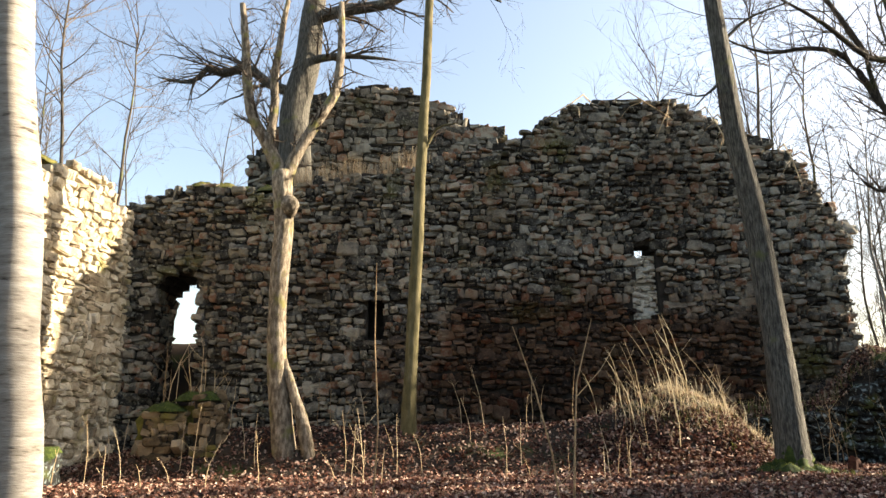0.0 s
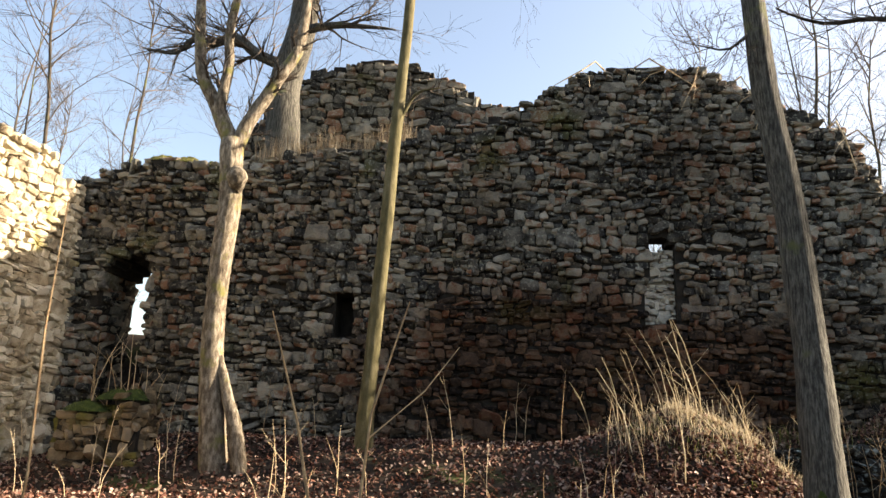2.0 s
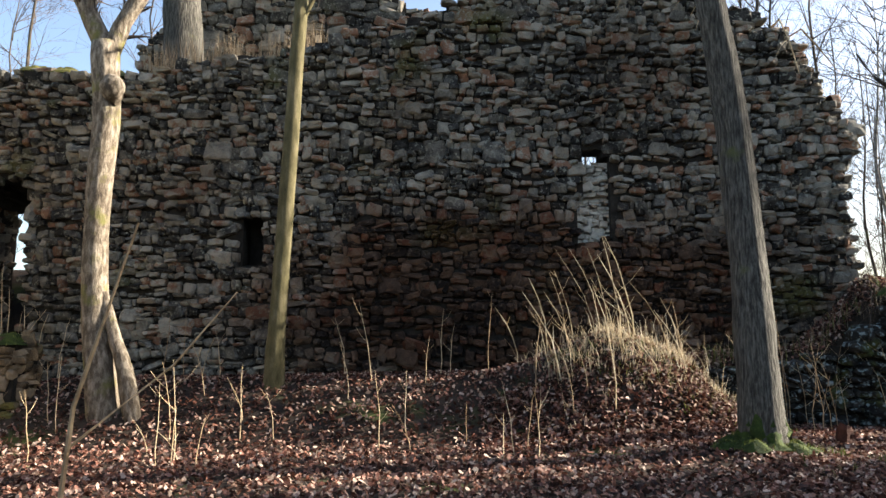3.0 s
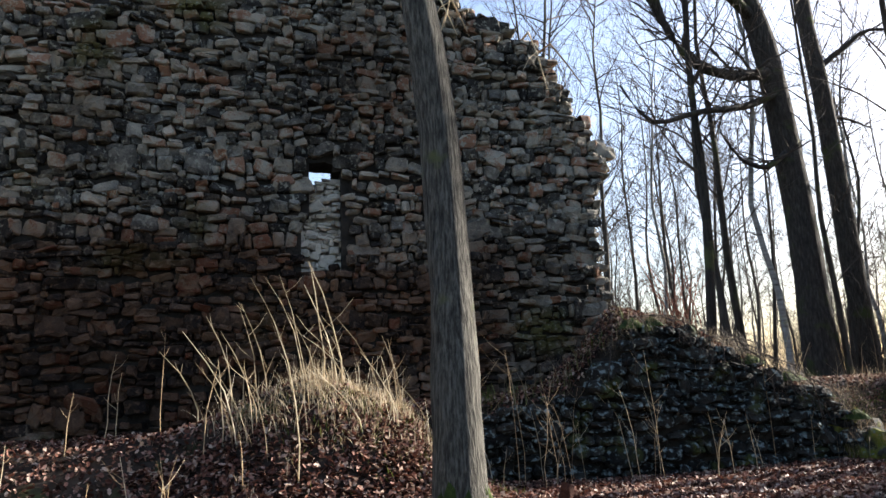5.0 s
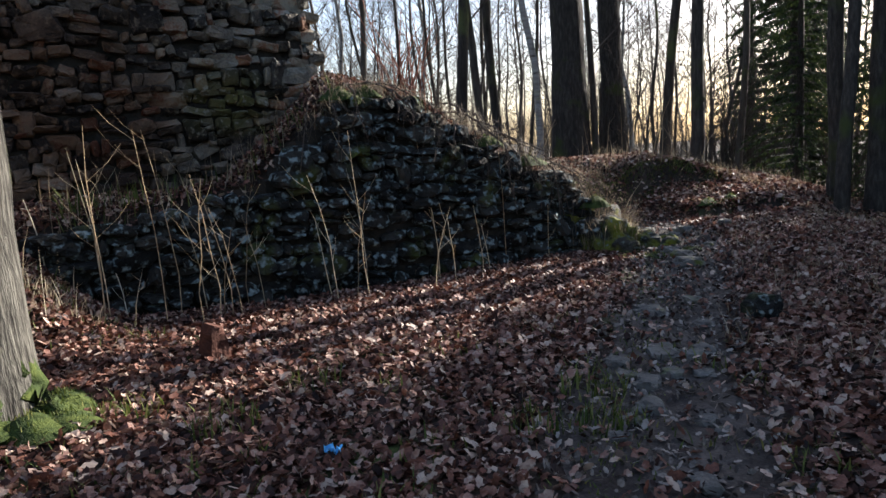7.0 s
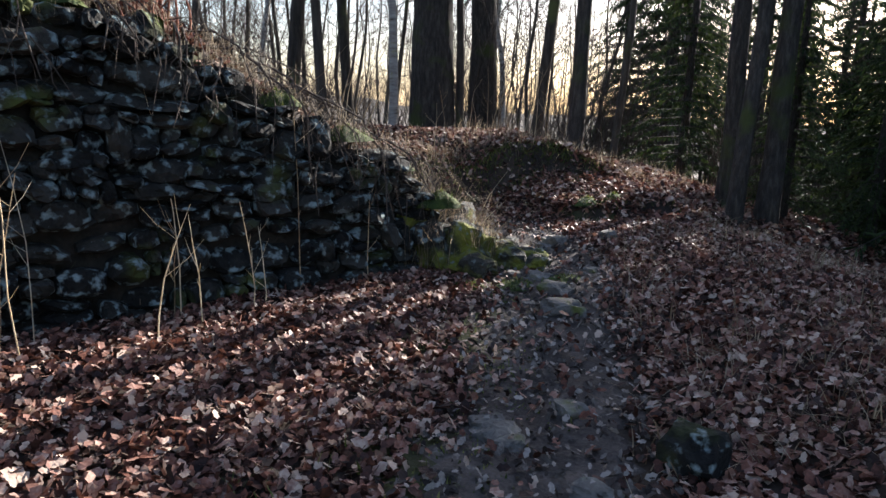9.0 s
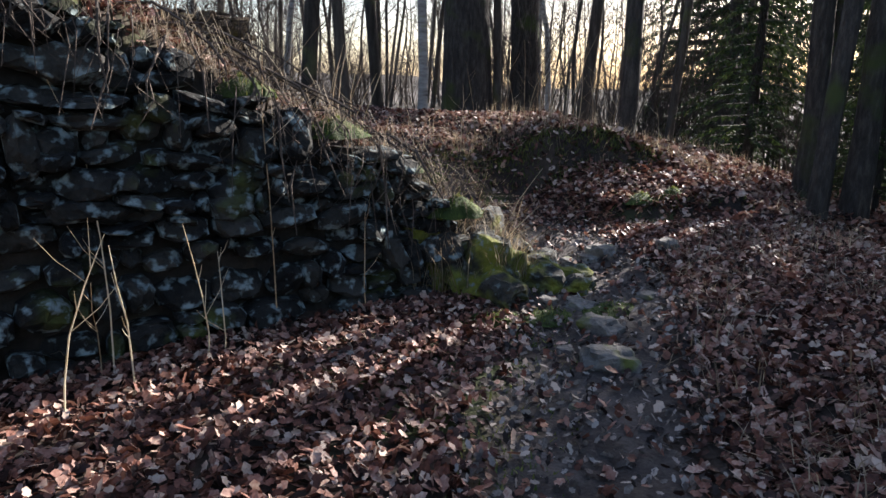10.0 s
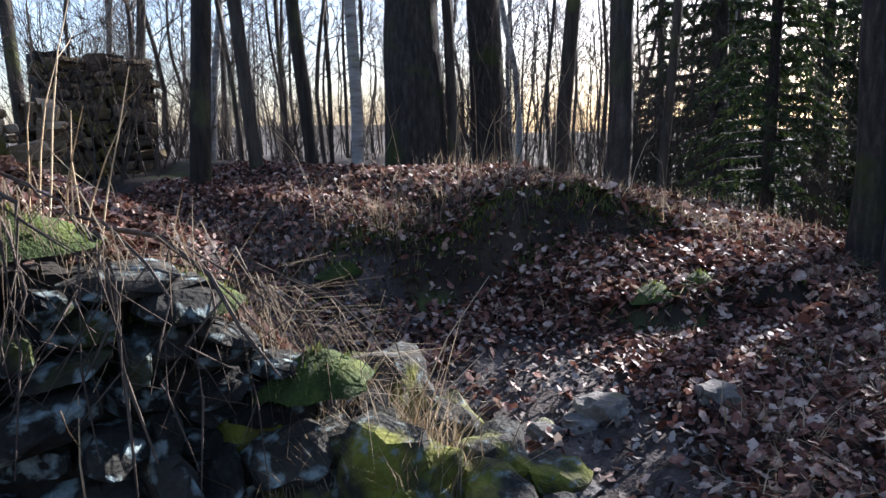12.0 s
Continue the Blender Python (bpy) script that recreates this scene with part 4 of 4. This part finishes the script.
def blade(g, x, y, z, h, lean, a, w):
    d = Vector((math.cos(a), math.sin(a), 0))
    s = Vector((-d.y, d.x, 0)) * w
    p0, p1, p2 = Vector((x, y, z)), Vector((x, y, z + h * 0.6)) + d * lean * 0.4, Vector((x, y, z + h)) + d * lean
    g.add([tuple(p0 - s), tuple(p0 + s), tuple(p1 + s * 0.7), tuple(p1 - s * 0.7), tuple(p2)], [(0, 1, 2, 3), (3, 2, 4)])


def tuft(g, x, y, n, spread, h, w=0.004, lean=0.5, ground=None):
    for _ in range(n):
        r, a = spread * math.sqrt(rl.random()), rl.uniform(0, 6.283)
        bx, by = x + r * math.cos(a), y + r * math.sin(a)
        hh = h * rl.uniform(0.4, 1.1)
        blade(g, bx, by, (ground or land)(bx, by) - 0.02, hh, hh * lean * rl.random(), rl.uniform(0, 6.283), w * rl.uniform(0.6, 1.4))


dry, green, straw = Geo(), Geo(), Geo()
for _ in range(70):
    x, y = rl.gauss(4.5, 0.75), rl.gauss(13.4, 0.3)
    tuft(straw, x, y + 0.1, rl.randint(10, 60), 0.2, rl.uniform(0.08, 0.26), 0.0045, 1.6)
    tuft(straw, x, y + 0.15, 2, 0.3, 0.55, 0.003, 0.6)
    tuft(green, x + 0.55, y - 0.1, 9, 0.25, 0.13, 0.006, 1.2)
for _ in range(12):
    x = rl.uniform(8.4, 12.4)
    tuft(dry, x, rl.uniform(14.3, 15.4), 18, 0.3, 0.26, 0.0025, 2.2)
for _ in range(22):
    f = rl.random()
    tuft(dry, 11.6 + f * 1.0, 14.35 - f * 0.55 + rl.uniform(-0.1, 0.1), 36, 0.16, 0.55, 0.003, 1.1)
for _ in range(120):
    x = rl.uniform(13, 19)
    y = 15.9 - (x - 14.5) * 0.37 + rl.uniform(0.1, 2.2)
    tuft(dry, x, y, 9, 0.35, 0.27, 0.0025, 1.4)
for _ in range(140):
    x, y = rl.uniform(9.5, 17), rl.uniform(8.5, 14)
    if trail(x, y) > 0.6 and x > 3.0 + y * 0.65:
        tuft(dry, x, y, 16, 0.22, 0.24, 0.004, 1.3)
for _ in range(26):
    tuft(dry, rl.uniform(5.9, 8.4), rl.uniform(14.2, 14.7), 7, 0.2, 0.5, 0.004, 0.8)
    tuft(green, rl.uniform(5.9, 8.4), rl.uniform(14.2, 14.9), 10, 0.2, 0.3, 0.006, 0.9)
for _ in range(40):
    tuft(green, rl.uniform(5.5, 9.5), rl.uniform(8.5, 11.5), 14, 0.16, 0.12, 0.006, 1.0)
for _ in range(70):
    x, y = rl.uniform(11.8, 12.35), rl.uniform(13.95, 14.25)
    a, L = rl.gauss(-0.6, 0.8), rl.uniform(0.3, 0.75)
    p, d, w = Vector((x, y, along(x, LOW_TOP) - 0.05)), Vector((math.cos(a), math.sin(a), 0)), Vector((0.001, 0.002, 0))
    k = [p, p + d * L * 0.25 + Vector((0, 0, L * 0.3)), p + d * L * 0.6 + Vector((0, 0, L * 0.32)), p + d * L + Vector((0, 0, -L * rl.uniform(0.0, 0.4)))]
    dry.add([tuple(q + w * f) for q, f in ((k[0], 1), (k[0], -1), (k[1], -1), (k[1], 1), (k[2], -0.7), (k[2], 0.7), (k[3], 0))], [(0, 1, 2, 3), (3, 2, 4, 5), (5, 4, 6)])
for _ in range(170):
    x = rl.uniform(8.2, 12.5)
    y = 14.2 - 0.35 * step(x, 11.9, 12.5) + rl.uniform(-0.06, 0.25)
    for _ in range(4):
        a, L = rl.gauss(-1.4, 0.6), rl.uniform(0.15, 0.5)
        p = Vector((x + rl.uniform(-0.05, 0.05), y, along(x, LOW_TOP) - 0.02))
        d, w = Vector((math.cos(a), math.sin(a), 0)), Vector((0.0018, 0.0007, 0))
        q, e = p + d * L * 0.45 + Vector((0, 0, L * rl.uniform(0.1, 0.5))), p + d * L * 0.8 + Vector((0, 0, L * rl.uniform(-0.7, 0.2)))
        dry.add([tuple(p - w), tuple(p + w), tuple(q + w), tuple(q - w), tuple(e)], [(0, 1, 2, 3), (3, 2, 4)])
for x, y in ((7.9, 9.9), (8.2, 9.7), (8.5, 10.1), (6.6, 10.9), (7.2, 11.2), (6.2, 11.5)):
    tuft(green, x, y, 70, 0.2, 0.16, 0.006, 0.8)
for _ in range(420):
    x = rl.uniform(13.2, 17.0)
    y = 15.5 + (0.25 - (x - 14.5) * 0.35) / 0.94 + rl.uniform(-0.25, 0.3)
    tuft(green, x, y, 14, 0.12, 0.07, 0.007, 1.5)
    if rl.random() < 0.35:
        tuft(dry, x, y + 0.25, 8, 0.15, 0.22, 0.0025, 2.0)
    if rl.random() < 0.3:
        tuft(green, rl.uniform(14.3, 16.6), 15.5 + (-0.85 - (x - 14.5) * 0.35) / 0.94 + rl.uniform(-0.15, 0.15), 12, 0.12, 0.06, 0.007, 1.4)
tuft(green, 8.8, 14.3, 60, 0.22, 0.3, 0.006, 1.0)
tuft(green, 8.5, 14.25, 40, 0.2, 0.25, 0.006, 1.0)
for _ in range(230):
    y = rl.uniform(9.0, 14.0)
    x = along(y, [(9.0, 7.4), (11.2, 9.8), (12.8, 11.6), (14.0, 12.6)]) + rl.gauss(0.15, 0.25)
    tuft(green, x, y, 12, 0.16, 0.045, 0.006, 1.2)
for _ in range(2600):
    x, y = rl.uniform(9.0, 18.0), rl.uniform(7.5, 15.5)
    if trail(x, y) < 0.55 or x < 3.4 + y * 0.65 or noise.noise((x * 0.9, y * 0.9, 12)) < -0.05:
        continue
    for _ in range(5):
        a, L = rl.uniform(0, 6.28), rl.uniform(0.1, 0.3)
        blade(dry, x + rl.gauss(0, 0.1), y + rl.gauss(0, 0.1), land(x, y) + 0.015, rl.uniform(0.03, 0.12), L, a, 0.003)
solo("dry_grass", dry, M_GRASS, "pale dry grass tufts on mound and bank", "grass", kind="stuff")
solo("dry_grass", straw, M_STRAW, "bleached straw-coloured grass covering the mound", "grass", kind="stuff")
solo("green_grass", green, M_GREEN, "small green and yellowish grass tufts", "grass", kind="stuff")
crown = Geo()
for _ in range(150):
    x = rl.uniform(-3.6, -0.4)
    tuft(crown, x, rl.uniform(15.6, 16.6), 9, 0.15, 0.75, 0.006, 0.3, lambda a, b: along(a, MAIN_TOP) - 0.12)
for _ in range(170):
    x = rl.uniform(-7.4, 8)
    tuft(crown, x, rl.uniform(15.6, 16.5), 7, 0.15, 0.14, 0.006, 0.9, lambda a, b: along(a, MAIN_TOP) - 0.12)
solo("wall_top_grass", crown, M_GRASS, "dry grass growing along the wall's broken top", "grass", kind="stuff")


FUZZ = Geo()


def cushion(x, y, z, a, b, c, label, parent=None):
    """A low uneven dome of moss that fades into what it lies on."""
    g = Geo()
    for i in range(7):
        for k in range(18):
            th, f = 2 * math.pi * k / 18, i / 6
            r = f * (1 + 0.35 * noise.noise((math.cos(th) * 1.5 + x, math.sin(th) * 1.5 + y, 0)))
            bump = 0.3 * noise.noise((f * 4 * math.cos(th) + x, f * 4 * math.sin(th) + y, 3))
            g.v.append((math.cos(th) * r * a * 0.55, math.sin(th) * r * b * 0.55, c * (0.75 * (1 - f * f) + bump * (1 - f * 0.5)) - 0.25 * c * f))
    g.f = [(i * 18 + k, i * 18 + (k + 1) % 18, (i + 1) * 18 + (k + 1) % 18, (i + 1) * 18 + k) for i in range(6) for k in range(18)]
    for _ in range(int(500 * a * b + 30)):
        q = rl.choice(g.v)
        blade(FUZZ, x + q[0] + rl.uniform(-0.02, 0.02), y + q[1] + rl.uniform(-0.02, 0.02), z + q[2] - 0.01, rl.uniform(0.02, 0.05), rl.uniform(0, 0.03), rl.uniform(0, 6.28), 0.004)
    if parent:
        ob = part("moss_patch", g, M_MOSS, parent, smooth=True)
        ob.location = (x, y, z)
        return
    solo("moss_cushion", g, M_MOSSY if "yellow" in label else M_MOSS, label, "moss", smooth=True, at=(x, y, z))


for k in range(16):
    a = k * 0.393 + 0.2 * math.sin(k * 5)
    r = 0.3 + 0.14 * (k % 3) / 2
    cushion(5.5 + r * math.cos(a), 11.6 + r * math.sin(a), land(5.5 + r * math.cos(a), 11.6 + r * math.sin(a)) + 0.03, 0.34, 0.34, 0.07 + 0.04 * (k % 2), "", BEECH)
for x, y, z, w in ((-5.2, 13.55, 1.85, 0.8), (-4.45, 13.6, 2.05, 0.55), (-4.8, 13.7, 2.05, 0.6)):
    cushion(x, y, z - 0.04, w, 0.7, 0.18, "", PIER)
for x in (-5.6, -5.1, -4.6, -4.1):
    cushion(x, 15.75, along(x, MAIN_TOP) - 0.02, 0.7, 0.6, 0.2, "yellow-green moss cushion on the wall's top")
for y in (10.4, 11.2, 12.0, 13.0):
    cushion(-7.9, y, along(y - 9, SIDE_TOP) - 0.03, 0.7, 0.8, 0.22, "yellow-green moss cushion on the wall's top")


for x, y, a, b, c in ((8.75, 14.2, 0.4, 0.3, 0.14), (9.1, 14.25, 0.3, 0.3, 0.12), (10.6, 14.2, 0.4, 0.3, 0.12), (11.2, 14.2, 0.5, 0.3, 0.12), (11.7, 14.2, 0.4, 0.3, 0.12), (12.1, 14.0, 0.4, 0.3, 0.14)):
    cushion(x, y, along(x, LOW_TOP) - 0.04, a, b, c, "bright moss cushion on the low wall's edge")
for x, y, a, b, c in ((15.0, 14.6, 0.5, 0.25, 0.12), (15.4, 14.5, 0.4, 0.2, 0.12), (12.6, 12.9, 0.5, 0.3, 0.05), (11.9, 13.3, 0.5, 0.4, 0.05), (12.25, 13.1, 0.4, 0.3, 0.05), (13.5, 16.2, 0.4, 0.2, 0.12)):
    cushion(x, y, land(x, y) + c * 0.05, a, b, c * 0.8, "dark moss hummock among fallen leaves")


def stalk(x, y, h, lean, a, r=0.006, side=3, label="tall dry plant stalk", mat=M_STALK, z=None):
    rr = random.Random(int(x * 1000 + y * 77))
    g = Geo()
    z = land(x, y) if z is None else z
    d = Vector((math.cos(a), math.sin(a), 0))
    pts = [Vector((0, 0, -0.05)) + d * (lean * k * k) + Vector((rr.uniform(-1, 1), rr.uniform(-1, 1), 0)) * 0.015 * h + Vector((0, 0, h * k)) for k in (0, 0.25, 0.5, 0.75, 1)]
    g.tube(pts, [r, r * 0.9, r * 0.8, r * 0.65, r * 0.3], 5)
    for _ in range(side):
        k = rr.uniform(0.3, 0.95)
        q = pts[0].lerp(pts[4], k)
        q = pts[int(k * 4)].lerp(pts[int(k * 4) + 1], k * 4 - int(k * 4))
        b = rr.uniform(0, 6.28)
        L = h * rr.uniform(0.08, 0.28)
        g.tube([q, q + Vector((math.cos(b) * L * 0.6, math.sin(b) * L * 0.6, L * 0.5)), q + Vector((math.cos(b) * L, math.sin(b) * L, L * 1.0))], [r * 0.5, r * 0.4, r * 0.2], 3)
    solo("dry_stalk", g, mat, label, "plant", "dry stalks", at=(x, y, z))


stalk(-0.46, 5.0, 2.3, -0.05, 0, 0.008, 0, "single tall dry stalk beside the path")
stalk(0.78, 5.0, 1.75, -0.3, 0, 0.009, 1, "single tall dry stalk beside the path")
stalk(0.82, 5.0, 1.8, 0.22, 0, 0.009, 1, "single tall dry stalk beside the path")
for _ in range(30):
    stalk(rl.gauss(4.1, 0.8), rl.gauss(13.5, 0.3), rl.uniform(0.5, 1.7), rl.uniform(0.1, 0.7), rl.gauss(3.1, 0.8), rl.uniform(0.005, 0.011), 2, "bleached dry plant stalk on the mound", M_STRAW)
for _ in range(14):
    stalk(6.2 + 5.2 * rl.random() ** 1.5, rl.uniform(13.3, 14.0), rl.uniform(0.6, 1.8), rl.uniform(0, 0.45), rl.uniform(0, 6.28), 0.005, 3)
for _ in range(60):
    x = rl.uniform(-7, 4)
    stalk(x, rl.uniform(11.5, 14.8), rl.uniform(0.4, 1.3), rl.uniform(0, 0.3), rl.uniform(0, 6.28), 0.006, 2)
for _ in range(12):
    stalk(rl.gauss(-4.8, 0.3), rl.gauss(13.9, 0.2), rl.uniform(0.8, 1.8), rl.uniform(0, 0.5), rl.uniform(0, 6.28), 0.008, 2, z=1.5)
for _ in range(26):
    f = rl.random()
    x, y = 11.3 + f * 1.3, 14.5 - f * 0.6
    stalk(x, y, rl.uniform(0.4, 1.0), rl.uniform(0.1, 0.5), rl.uniform(4.5, 6.9), 0.004, 1)
for _ in range(20):
    stalk(rl.uniform(13.5, 18), rl.uniform(15.5, 18), rl.uniform(0.5, 1.2), rl.uniform(0, 0.3), rl.uniform(0, 6.28), 0.004, 3)
# bush of reddish shoots on the low wall
for _ in range(26):
    x, y = rl.gauss(9.75, 0.14), rl.gauss(14.55, 0.1)
    stalk(x, y, rl.uniform(0.5, 1.3), rl.uniform(0.1, 0.6), rl.uniform(0, 6.28), 0.009, 1, "reddish shoot sprouting on the low wall", M_SHOOT)
# yellowed herb stems before the low wall
for _ in range(13):
    x = 6.2 + 4.2 * rl.random() ** 1.3
    stalk(x, rl.uniform(13.35, 13.85), rl.uniform(0.5, 1.5), rl.uniform(0.05, 0.35), rl.uniform(0, 6.28), rl.uniform(0.003, 0.006), 4, "yellowed dead herb stem before the low wall", M_STRAW)

# dead roots trailing over the wall's crown
for x, a, L in ((5.5, -0.5, 0.9), (6.1, 0.6, 1.1), (6.4, 0.5, 0.9), (6.7, -0.3, 0.8), (7.9, 0.3, 1.0), (8.2, 0.7, 0.8), (4.2, 1.2, 0.7), (3.6, -1.2, 0.6)):
    z0 = along(x, MAIN_TOP) - 0.02
    pts = [Vector((0, 0.2, 0.02)), Vector((a * 0.2, -0.12, 0.06)), Vector((a * 0.45, -0.24, -L * 0.35)), Vector((a * 0.8, -0.22, -L * 0.75)), Vector((a, -0.2, -L))]
    g = Geo()
    g.tube(pts, [0.02, 0.018, 0.015, 0.011, 0.005], 5)
    g.tube([pts[2], pts[2] + Vector((-0.2 * a - 0.1, -0.05, -0.15)), pts[2] + Vector((-0.3 * a - 0.2, -0.04, -0.4))], [0.01, 0.008, 0.003], 4)
    solo("dead_root", g, M_STALK, "pale dead root trailing over the wall's top", "root", "roots on the wall", at=(x, WY, z0))

# roots and bramble hanging over the low wall's edge
for _ in range(60):
    x = rl.uniform(8.5, 11.9)
    y0 = rl.uniform(14.3, 14.75)
    z0, drop, a = land(x, y0) + 0.02, rl.uniform(0.2, 0.75), rl.gauss(0.15, 0.3)
    zt = along(x, LOW_TOP)
    pts = [Vector((0, 0, 0)), Vector((a * 0.4, 14.2 - y0, zt + 0.08 - z0)), Vector((a * 0.7, 13.98 - y0, zt - 0.03 - z0)), Vector((a * 0.9, 13.9 - y0, zt - drop * 0.5 - z0)), Vector((a + rl.uniform(-0.1, 0.1), 13.86 - y0, zt - drop - z0))]
    r0 = rl.choice((0.004, 0.006, 0.01))
    g = Geo()
    g.tube(pts, [r0, r0, r0 * 0.9, r0 * 0.7, r0 * 0.3], 5)
    for _ in range(2):
        q = pts[3].lerp(pts[2], rl.random())
        g.tube([q, q + Vector((rl.uniform(-0.15, 0.15), -0.03, -0.12)), q + Vector((rl.uniform(-0.25, 0.25), -0.02, -0.3))], [r0 * 0.5, r0 * 0.4, 0.001], 4)
    solo("hanging_root", g, M_TWIG, "thin brown root hanging over the low wall's edge", "root", "roots on the low wall", at=(x, y0, z0))

solo("moss_fringe", FUZZ, M_GREEN, "short shoots of moss and grass on the cushions", "moss", kind="stuff")

# rotten stump and a scrap of blue plastic
st = trunk_geo([(0, 0, -0.1), (0, 0, 0.12), (0.02, 0, 0.26)], [0.13, 0.1, 0.07], 10, 0.4, 5)
solo("tree_stump", st, material("rotten_wood", [(0.2, (0.035, 0.013, 0.009)), (0.8, (0.11, 0.042, 0.025))], 9.0, bump=1.0, fine=40), "small rotten reddish tree stump among leaves", "stump", at=(6.88, 12.4, land(6.88, 12.4)))
bl = Geo()
for i in range(7):
    for j in range(7):
        bl.v.append(((i - 3) * 0.013 * rl.uniform(0.7, 1.2), (j - 3) * 0.013 * rl.uniform(0.7, 1.2), 0.04 + rl.uniform(-0.02, 0.04)))
bl.f = [(i * 7 + j, i * 7 + j + 1, i * 7 + j + 8, i * 7 + j + 7) for i in range(6) for j in range(6)]
solo("plastic_scrap", bl, M_BLUE, "crumpled scrap of light blue plastic on leaves", "litter", at=(6.94, 10.19, land(6.94, 10.19)))

# ---- fallen leaves ----
LEAF = [(-0.5, 0, 0), (-0.2, 0.26, 0), (0.05, 0.2, 0), (0.2, 0.3, 0), (0.5, 0, 0), (0.2, -0.28, 0), (0.02, -0.2, 0), (-0.22, -0.27, 0)]


def leaves(count, box, size, accept, r):
    g = Geo()
    x0, y0, x1, y1 = box
    while count > 0:
        count -= 1
        x, y = r.uniform(x0, x1), r.uniform(y0, y1)
        if not accept(x, y, r):
            continue
        s = size * r.uniform(0.55, 1.35)
        m = pose(x, y, land(x, y) + r.uniform(0.005, 0.045), r.gauss(0, 34), r.gauss(0, 34), r.uniform(0, 360))
        curl = r.uniform(-0.1, 0.35)
        n = len(g.v)
        for a, b, c in LEAF:
            q = m @ Vector((a * s, b * s, (abs(b) * 1.6 + a * a) * curl * s))
            g.v.append((q.x, q.y, q.z))
        g.f += [(n, n + 1, n + 2, n + 6), (n, n + 6, n + 7), (n + 2, n + 3, n + 4, n + 5), (n + 2, n + 5, n + 6)]
    return g


def on_floor(x, y, r):
    if y > 15.3 and x < 9.2 or (5.6 < x < 12.2 and 13.95 < y < 14.32):
        return False
    if y > 14 and x > 12.8 and land(x + 0.02, y + 0.08) - land(x - 0.02, y - 0.08) > 0.15 and r.random() < 0.5:
        return False
    d = trail(x, y)
    return r.random() < (0.8 if y > 15 else 0.09 if d < 0.48 else 0.4 if d < 0.64 else 1.0)


solo("leaf_litter", leaves(6000, (2.3, 12.0, 6.4, 13.3), 0.08, on_floor, rl), M_LEAF, "brown fallen leaves on the grassy mound", "leaves", kind="stuff")
solo("leaf_litter", leaves(24000, (-7.5, -3.0, 9.0, 4.6), 0.1, on_floor, rl), M_LEAF, "brown fallen leaves where the path begins", "leaves", kind="stuff")
solo("leaf_litter", leaves(125000, (-7.5, 4.5, 17.5, 15.5), 0.07, on_floor, rl), M_LEAF, "thick carpet of brown and russet fallen leaves", "leaves", kind="stuff")
solo("leaf_litter", leaves(66000, (5.0, 8.5, 16.5, 15.5), 0.066, on_floor, rl), M_LEAF, "loose brown fallen leaves beside the path", "leaves", kind="stuff")
solo("leaf_litter", leaves(60000, (11.5, 14.5, 21.5, 21.5), 0.07, on_floor, rl), M_LEAF, "brown fallen leaves covering the bank", "leaves", kind="stuff")

solo("leaf_litter", leaves(30000, (15.5, 6.5, 28.0, 20.0), 0.13, on_floor, rl), M_LEAF, "brown fallen leaves on the wooded slope", "leaves", kind="stuff")

def on_trail(x, y, r):
    return trail(x, y) < 0.7 and r.random() < 0.8


solo("leaf_crumbs", leaves(90000, (2.0, 4.0, 15.0, 17.5), 0.045, on_trail, rl), M_CRUMB, "trodden crumbs of leaf and bark on the path", "litter", kind="stuff")
